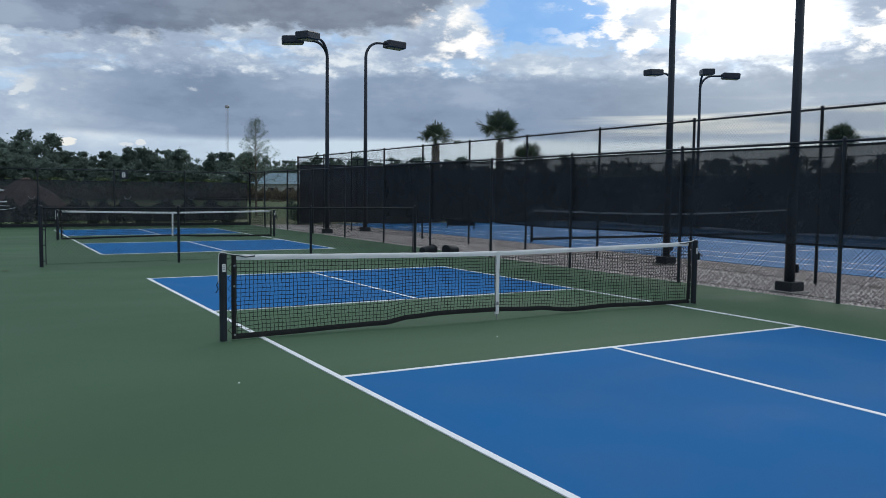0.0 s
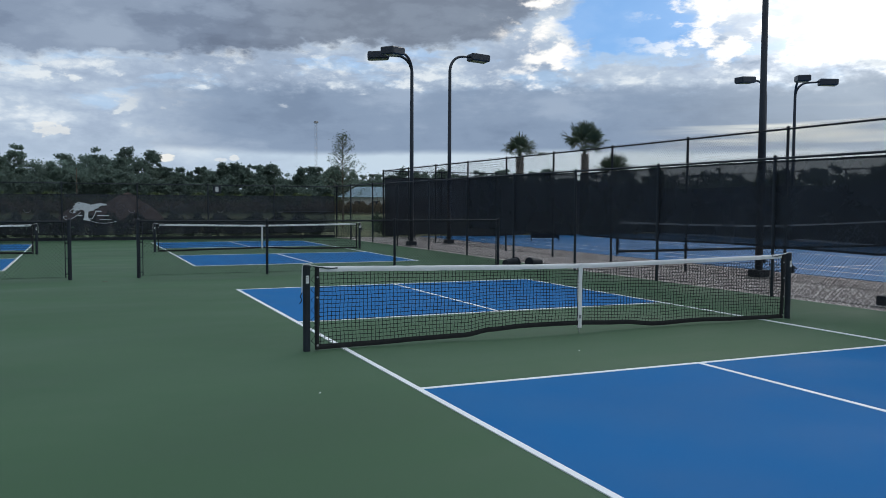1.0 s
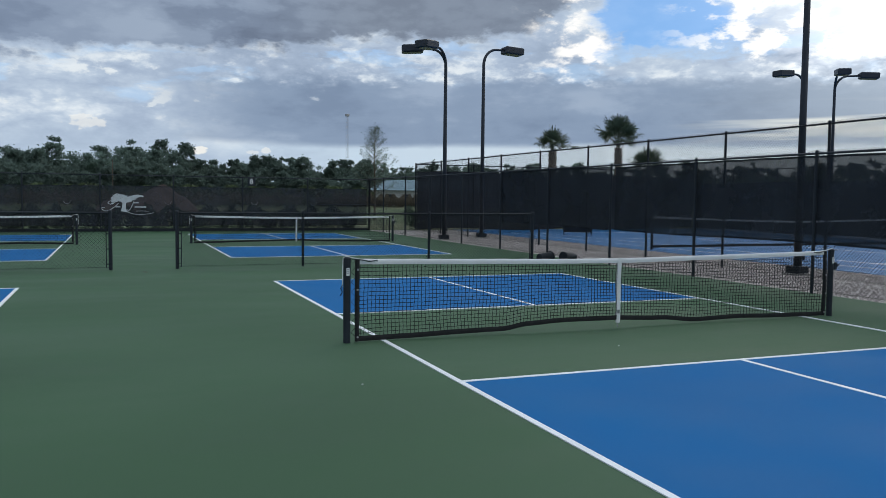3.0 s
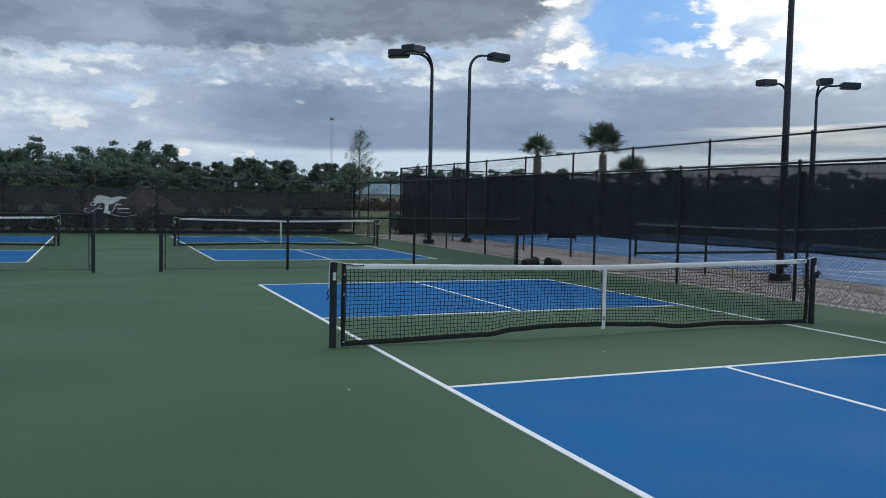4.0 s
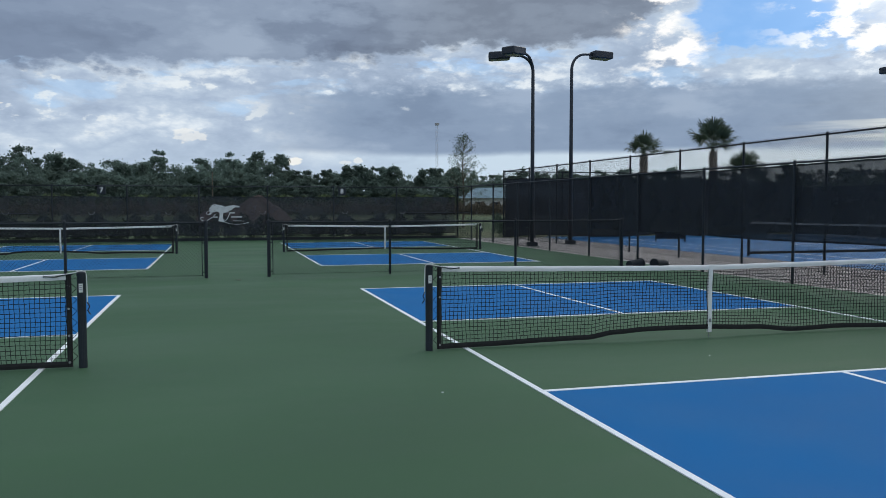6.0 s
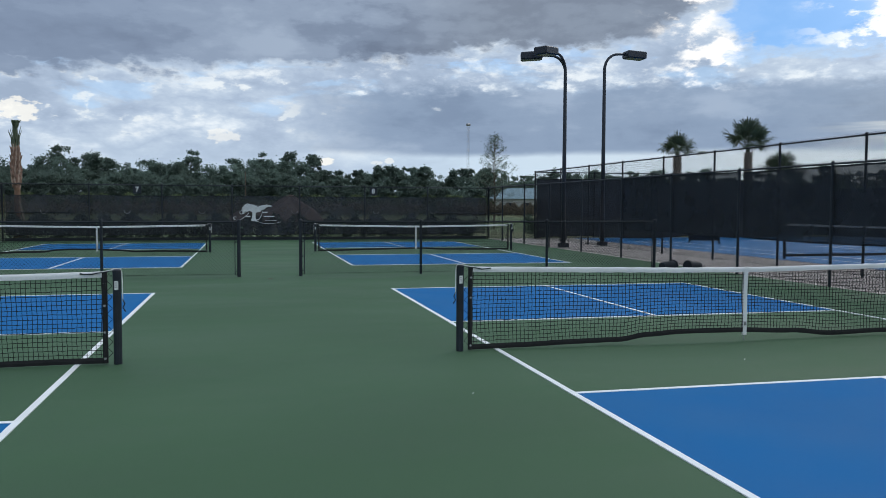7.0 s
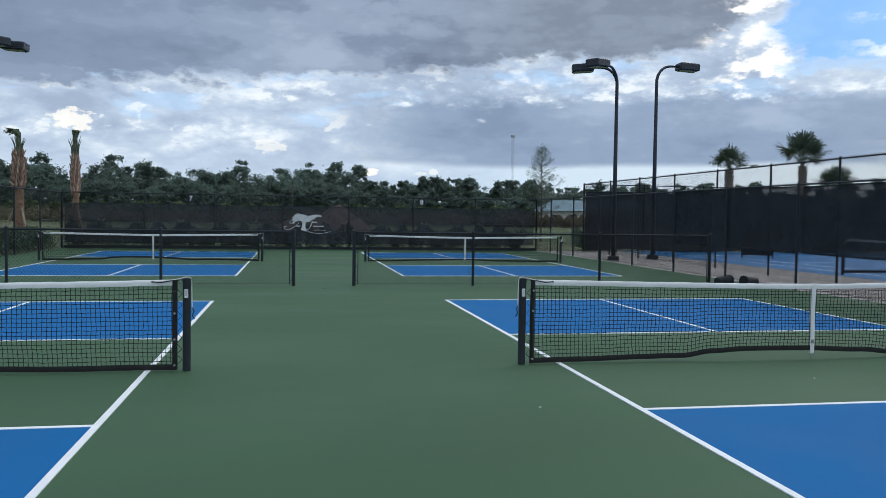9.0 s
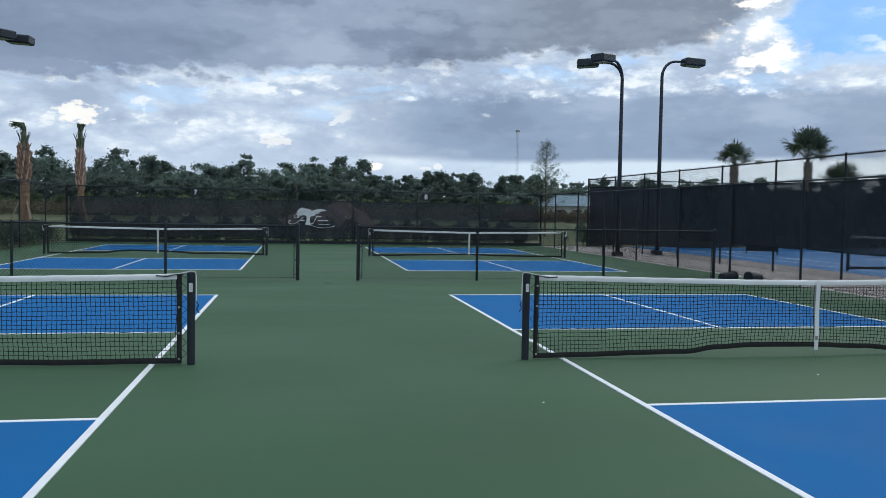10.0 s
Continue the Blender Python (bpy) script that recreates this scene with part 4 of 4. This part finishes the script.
def mast(loc, h, w):
    ob = thing("radio_mast", loc, 20, "thin lattice radio mast far away", "radio mast")
    legs = [(w * math.cos(a), w * math.sin(a)) for a in (0, 2.094, 4.189)]
    for x, y in legs:
        part("leg", Geo().tube([(x, y, 0), (x, y, h)], 0.035, 5), STEEL, ob)
    br = Geo()
    n_ = int(h / 2.2)
    for i in range(n_):
        z0, z1 = h * i / n_, h * (i + 1) / n_
        for k in range(3):
            a, b = legs[k], legs[(k + 1) % 3]
            br.tube([(*a, z0), (*b, z1)], 0.02, 3, False)
            br.tube([(*b, z0), (*a, z1)], 0.02, 3, False)
    part("lattice", br, STEEL, ob, "steel cross bracing")
    part("antenna", Geo().box((0, 0, h + 0.6), (1.8, 1.8, 1.2), 0.2), STEEL, ob, "cluster of antenna panels")
    return ob


mast(toward(15.1, 420, 0), 42.0, 0.7)
single("utility_pole", Geo().tube([(0, 0, 0), (0, 0, 6.9)], [0.11, 0.07], 8), BARK, toward(-0.12, 138, 0), 0, "plain wooden utility pole before the woods", "utility pole")


def far_house(loc, rz):
    ob = thing("house", loc, rz, "pale house with a blue metal roof", "house")
    part("wall", Geo().box((0, 0, 1.5), (22, 9, 3.0), 0.02), STUCCO, ob, "pale stucco walls")
    roof = Geo().add([(-11.8, -5.3, 2.9), (11.8, -5.3, 2.9), (11.8, 5.3, 2.9), (-11.8, 5.3, 2.9), (-8.5, 0, 4.9), (8.5, 0, 4.9)],
                     [(0, 1, 5, 4), (1, 2, 5), (2, 3, 4, 5), (3, 0, 4), (3, 2, 1, 0)])
    part("roof", roof, ROOF, ob, "blue hipped metal roof")
    for x in (-8, -4.5, 0, 4.5, 8):
        wd = part("window", Geo().box((x, -4.52, 1.6), (1.3, 0.12, 1.4), 0.02), WHITE, ob)
        part("pane", Geo().box((x, -4.59, 1.6), (1.1, 0.03, 1.2)), GLASS, wd)
    return ob


far_house(toward(21.0, 155, -0.05), -21)


# ---- court signs, printed emblem, small things ----
def court_sign(x, digit):
    ob = thing("court_number_sign", (x, FENCE_N - 0.06, 2.20), 0, "small black court number sign with white numeral on a fence", "sign", "court number signs")
    part("panel", Geo().box((0, 0, 0), (0.34, 0.02, 0.34), 0.006), BLACK, ob)
    cu = bpy.data.curves.new("numeral", "FONT")
    cu.body, cu.size, cu.align_x, cu.align_y, cu.extrude, cu.offset = digit, 0.31, "CENTER", "CENTER", 0.002, 0.004
    tmp = new("numeral_text", cu)
    deps = bpy.context.evaluated_depsgraph_get()
    me = bpy.data.meshes.new_from_object(tmp.evaluated_get(deps))
    bpy.data.objects.remove(tmp)
    me.materials.clear()
    me.materials.append(WHITE)
    num = part("numeral", me, None, ob, "white numeral")
    num.matrix_basis = pose(0, -0.0145, 0, 90, 0, 0)


court_sign(-7.28, "7")
court_sign(2.96, "8")


def emblem(x, z):
    """A printed tree with flowing strokes, white on the screen."""
    rng = random.Random(77)
    ob = thing("printed_emblem", (x, FENCE_N + 0.02, z), 0, "white printed tree emblem with flowing strokes on a screen", "emblem")
    can = Geo()
    for i in range(300):
        t = rng.random()
        cx = -0.56 + 1.22 * t
        # crown swept to one side: ragged underneath, thinning to a point
        top = 0.40 + 0.05 * math.sin(t * 9) - 0.16 * max(0.0, t - 0.55) - 0.28 * max(0.0, 0.14 - t) * 4
        depth = 0.36 * math.sin(math.pi * min(1.0, 0.18 + 0.85 * t)) ** 0.8 * (1 - 0.55 * t)
        cz = top - 0.02 - rng.random() * depth
        rx, rz_ = rng.uniform(0.04, 0.13) * (1.1 - 0.5 * t), rng.uniform(0.014, 0.036)
        tilt = rng.uniform(-0.5, 0.3)
        y = -0.0001 * i
        ring = []
        for w in (k * 0.6283 for k in range(10)):
            u, v = rx * math.cos(w) * rng.uniform(0.7, 1.1), rz_ * math.sin(w) * rng.uniform(0.7, 1.1)
            ring.append((cx + u, y, cz + v + u * tilt))
        can.add(ring, [tuple(range(10))])
    part("canopy", can, LOGO, ob, "white windswept tree crown print")
    tr = Geo().sheet([[(-0.22, -0.034, 0.16), (0.06, -0.034, 0.20)], [(-0.15, -0.034, 0.02), (-0.01, -0.034, 0.02)], [(-0.17, -0.034, -0.16), (-0.02, -0.034, -0.18)], [(-0.22, -0.034, -0.30), (0.08, -0.034, -0.36)]])
    part("stem", tr, LOGO, ob)

    def stroke(pts, r):
        path = []
        for i in range(len(pts) - 1):
            a, b = pts[i], pts[i + 1]
            p, q = pts[max(0, i - 1)], pts[min(len(pts) - 1, i + 2)]
            for k in range(6):
                t = k / 6
                path.append(tuple(0.5 * ((2 * a[j]) + (-p[j] + b[j]) * t + (2 * p[j] - 5 * a[j] + 4 * b[j] - q[j]) * t * t + (-p[j] + 3 * a[j] - 3 * b[j] + q[j]) * t ** 3) for j in (0, 1)))
        path.append(pts[-1])
        part("stroke", Geo().tube([(u, -0.034, v) for u, v in path], r, 4), LOGO, ob)

    stroke([(-0.30, 0.04), (-0.46, -0.12), (-0.72, -0.28), (-0.92, -0.26), (-0.96, -0.16), (-0.84, -0.14)], 0.010)
    stroke([(-0.44, 0.12), (-0.62, 0.14), (-0.72, 0.04), (-0.60, -0.02)], 0.010)
    stroke([(0.30, 0.12), (0.22, -0.10), (0.12, -0.26), (0.04, -0.24)], 0.012)
    for x0, x1, z0 in ((-0.42, -0.24, -0.12), (0.30, 0.50, 0.06), (0.34, 0.80, -0.12)):
        part("print_bar", Geo().box(((x0 + x1) / 2, -0.034, z0), (x1 - x0, 0.004, 0.045)), LOGO, ob, "plain bar of lettering")
    stroke([(0.40, -0.30), (0.58, -0.29), (0.90, -0.30)], 0.008)
    stroke([(0.02, -0.32), (0.30, -0.42), (0.72, -0.44), (1.10, -0.36)], 0.008)
    return ob


emblem(-2.30, 1.17)


def tipped_bin(loc, rz):
    ob = thing("trash_bin", loc, rz, "black plastic bin lying tipped on its side", "bin", "tipped bins")
    part("body", Geo().tube([(-0.21, 0, 0.12), (0.0, 0, 0.128), (0.20, 0, 0.135)], [0.10, 0.115, 0.125], 18), BLACK, ob)
    part("rim", Geo().tube([(0.18, 0, 0.138), (0.22, 0, 0.138)], [0.137, 0.137], 18), BLACK, ob, "thick rim")
    return ob


tipped_bin((7.27, 9.55, 0), 20)
tipped_bin((7.90, 9.45, 0), 200)


# ---- tennis court beyond the fences ----
TX, TY = 14.2, 13.4
for (x0, y0, x1, y1) in ((TX, TY - 11.885, TX + 0.05, TY + 11.885), (TX + 1.372, TY - 11.885, TX + 1.422, TY + 11.885),
                         (TX + 9.60, TY - 11.885, TX + 9.65, TY + 11.885), (TX + 10.92, TY - 11.885, TX + 10.97, TY + 11.885),
                         (TX + 0.05, TY - 11.885, TX + 10.92, TY - 11.785), (TX + 0.05, TY + 11.785, TX + 10.92, TY + 11.885),
                         (TX + 1.422, TY - 6.40, TX + 9.60, TY - 6.35), (TX + 1.422, TY + 6.35, TX + 9.60, TY + 6.40),
                         (TX + 5.46, TY - 6.35, TX + 5.51, TY + 6.35)):
    single("tennis_line", slab(x0, y0, x1, y1, -0.01, 0.005), LINE, label="white painted tennis court line", category="court line", group="tennis lines", kind="structure")


def tennis_net():
    ob = thing("tennis_net", (TX - 0.914, TY, 0), 0, "black tennis net with white band on black posts", "sports net")
    span = 12.8
    for x in (0.0, span):
        part("post", Geo().tube([(x, 0, 0), (x, 0, 1.07)], 0.045, 12), BLACK, ob)
    top = lambda x: 0.92 + 0.15 * abs(x / span * 2 - 1) ** 1.4
    xs = [0.05 + (span - 0.1) * i / 48 for i in range(49)]
    band = Geo().sheet([[(x, -0.012, top(x) - 0.06), (x, -0.012, top(x)), (x, 0.012, top(x)), (x, 0.012, top(x) - 0.06)] for x in xs])
    part("top_band", band, BAND, ob, "white net band")
    hem = Geo().sheet([[(x, -0.01, 0.06), (x, -0.01, 0.14), (x, 0.01, 0.14), (x, 0.01, 0.06)] for x in xs])
    part("bottom_hem", hem, HEM, ob)
    cords = Geo()
    for i in range(210):
        x = 0.08 + (span - 0.16) * i / 209
        cords.tube([(x, 0, 0.1), (x, 0, top(x) - 0.03)], 0.003, 3, False)
    for k in range(14):
        cords.tube([(x, 0, 0.1 + (top(x) - 0.13) * k / 13) for x in xs], 0.003, 3, False)
    part("net_mesh", cords, NETCORD, ob, "black net cord")


tennis_net()

# a few dry leaves and flecks on the court
rng0 = random.Random(5)
for (x, y, sz) in ((-2.21, 9.13, 0.07), (-0.83, -1.99, 0.017), (2.32, -1.1, 0.014)):
    w = rng0.uniform(0, 6.28)
    pts = [(sz * math.cos(w + k * 1.2566) * rng0.uniform(0.5, 1.2), sz * math.sin(w + k * 1.2566) * rng0.uniform(0.4, 0.9), 0.003 + 0.3 * sz * rng0.random()) for k in range(5)]
    lf = Geo().add(pts + [(p[0], p[1], p[2] + 0.002) for p in pts], [(4, 3, 2, 1, 0), (5, 6, 7, 8, 9)] + [(k, (k + 1) % 5, 5 + (k + 1) % 5, 5 + k) for k in range(5)])
    single("dry_leaf", lf, BARK if sz > 0.03 else LINE, (x, y, 0), 0, "curled dry leaf on the court" if sz > 0.03 else "pale fleck of debris on the court", "debris", "court debris")


# loose stones on the gravel strip
def gravel_stones():
    rng = np.random.RandomState(8)
    n_ = 26000
    x = FENCE_E + 0.1 + rng.rand(n_) * (12.9 - FENCE_E - 0.1)
    y = -3 + 27 * rng.rand(n_) ** 1.4
    r = 0.014 + 0.022 * rng.rand(n_) ** 2
    base = np.array([[1, 0, 0], [-0.5, 0.87, 0], [-0.5, -0.87, 0], [0.1, 0.1, 0.9]])
    w = rng.rand(n_) * 6.283
    c, s_ = np.cos(w), np.sin(w)
    b = base[None] * (r[:, None] * (0.7 + 0.6 * rng.rand(n_, 4)))[:, :, None]
    v = np.stack([b[..., 0] * c[:, None] - b[..., 1] * s_[:, None] + x[:, None], b[..., 0] * s_[:, None] + b[..., 1] * c[:, None] + y[:, None], b[..., 2] - 0.014], 2)
    f = (np.arange(n_) * 4)[:, None, None] + np.array([[0, 1, 3], [1, 2, 3], [2, 0, 3]])[None]
    me = bpy.data.meshes.new("gravel_stones")
    me.from_pydata(v.reshape(-1, 3).tolist(), [], f.reshape(-1, 3).tolist())
    me.materials.append(STONES)
    tagged(new("gravel_stones", me), "loose pale grey and pinkish gravel stones", "gravel", "", "stuff")


gravel_stones()


def court_bench(loc, rz):
    ob = thing("bench", loc, rz, "low black bench beside the tennis court", "bench")
    part("seat", Geo().box((0, 0, 0.43), (1.5, 0.30, 0.045), 0.01), BLACK, ob)
    for x in (-0.6, 0.6):
        part("leg", Geo().box((x, 0, 0.20), (0.06, 0.28, 0.42), 0.01), BLACK, ob)
    part("panel", Geo().box((0, 0.0, 0.24), (1.14, 0.02, 0.22), 0.004), BLACK, ob)
    return ob


court_bench((16.2, 22.8, 0), -31)
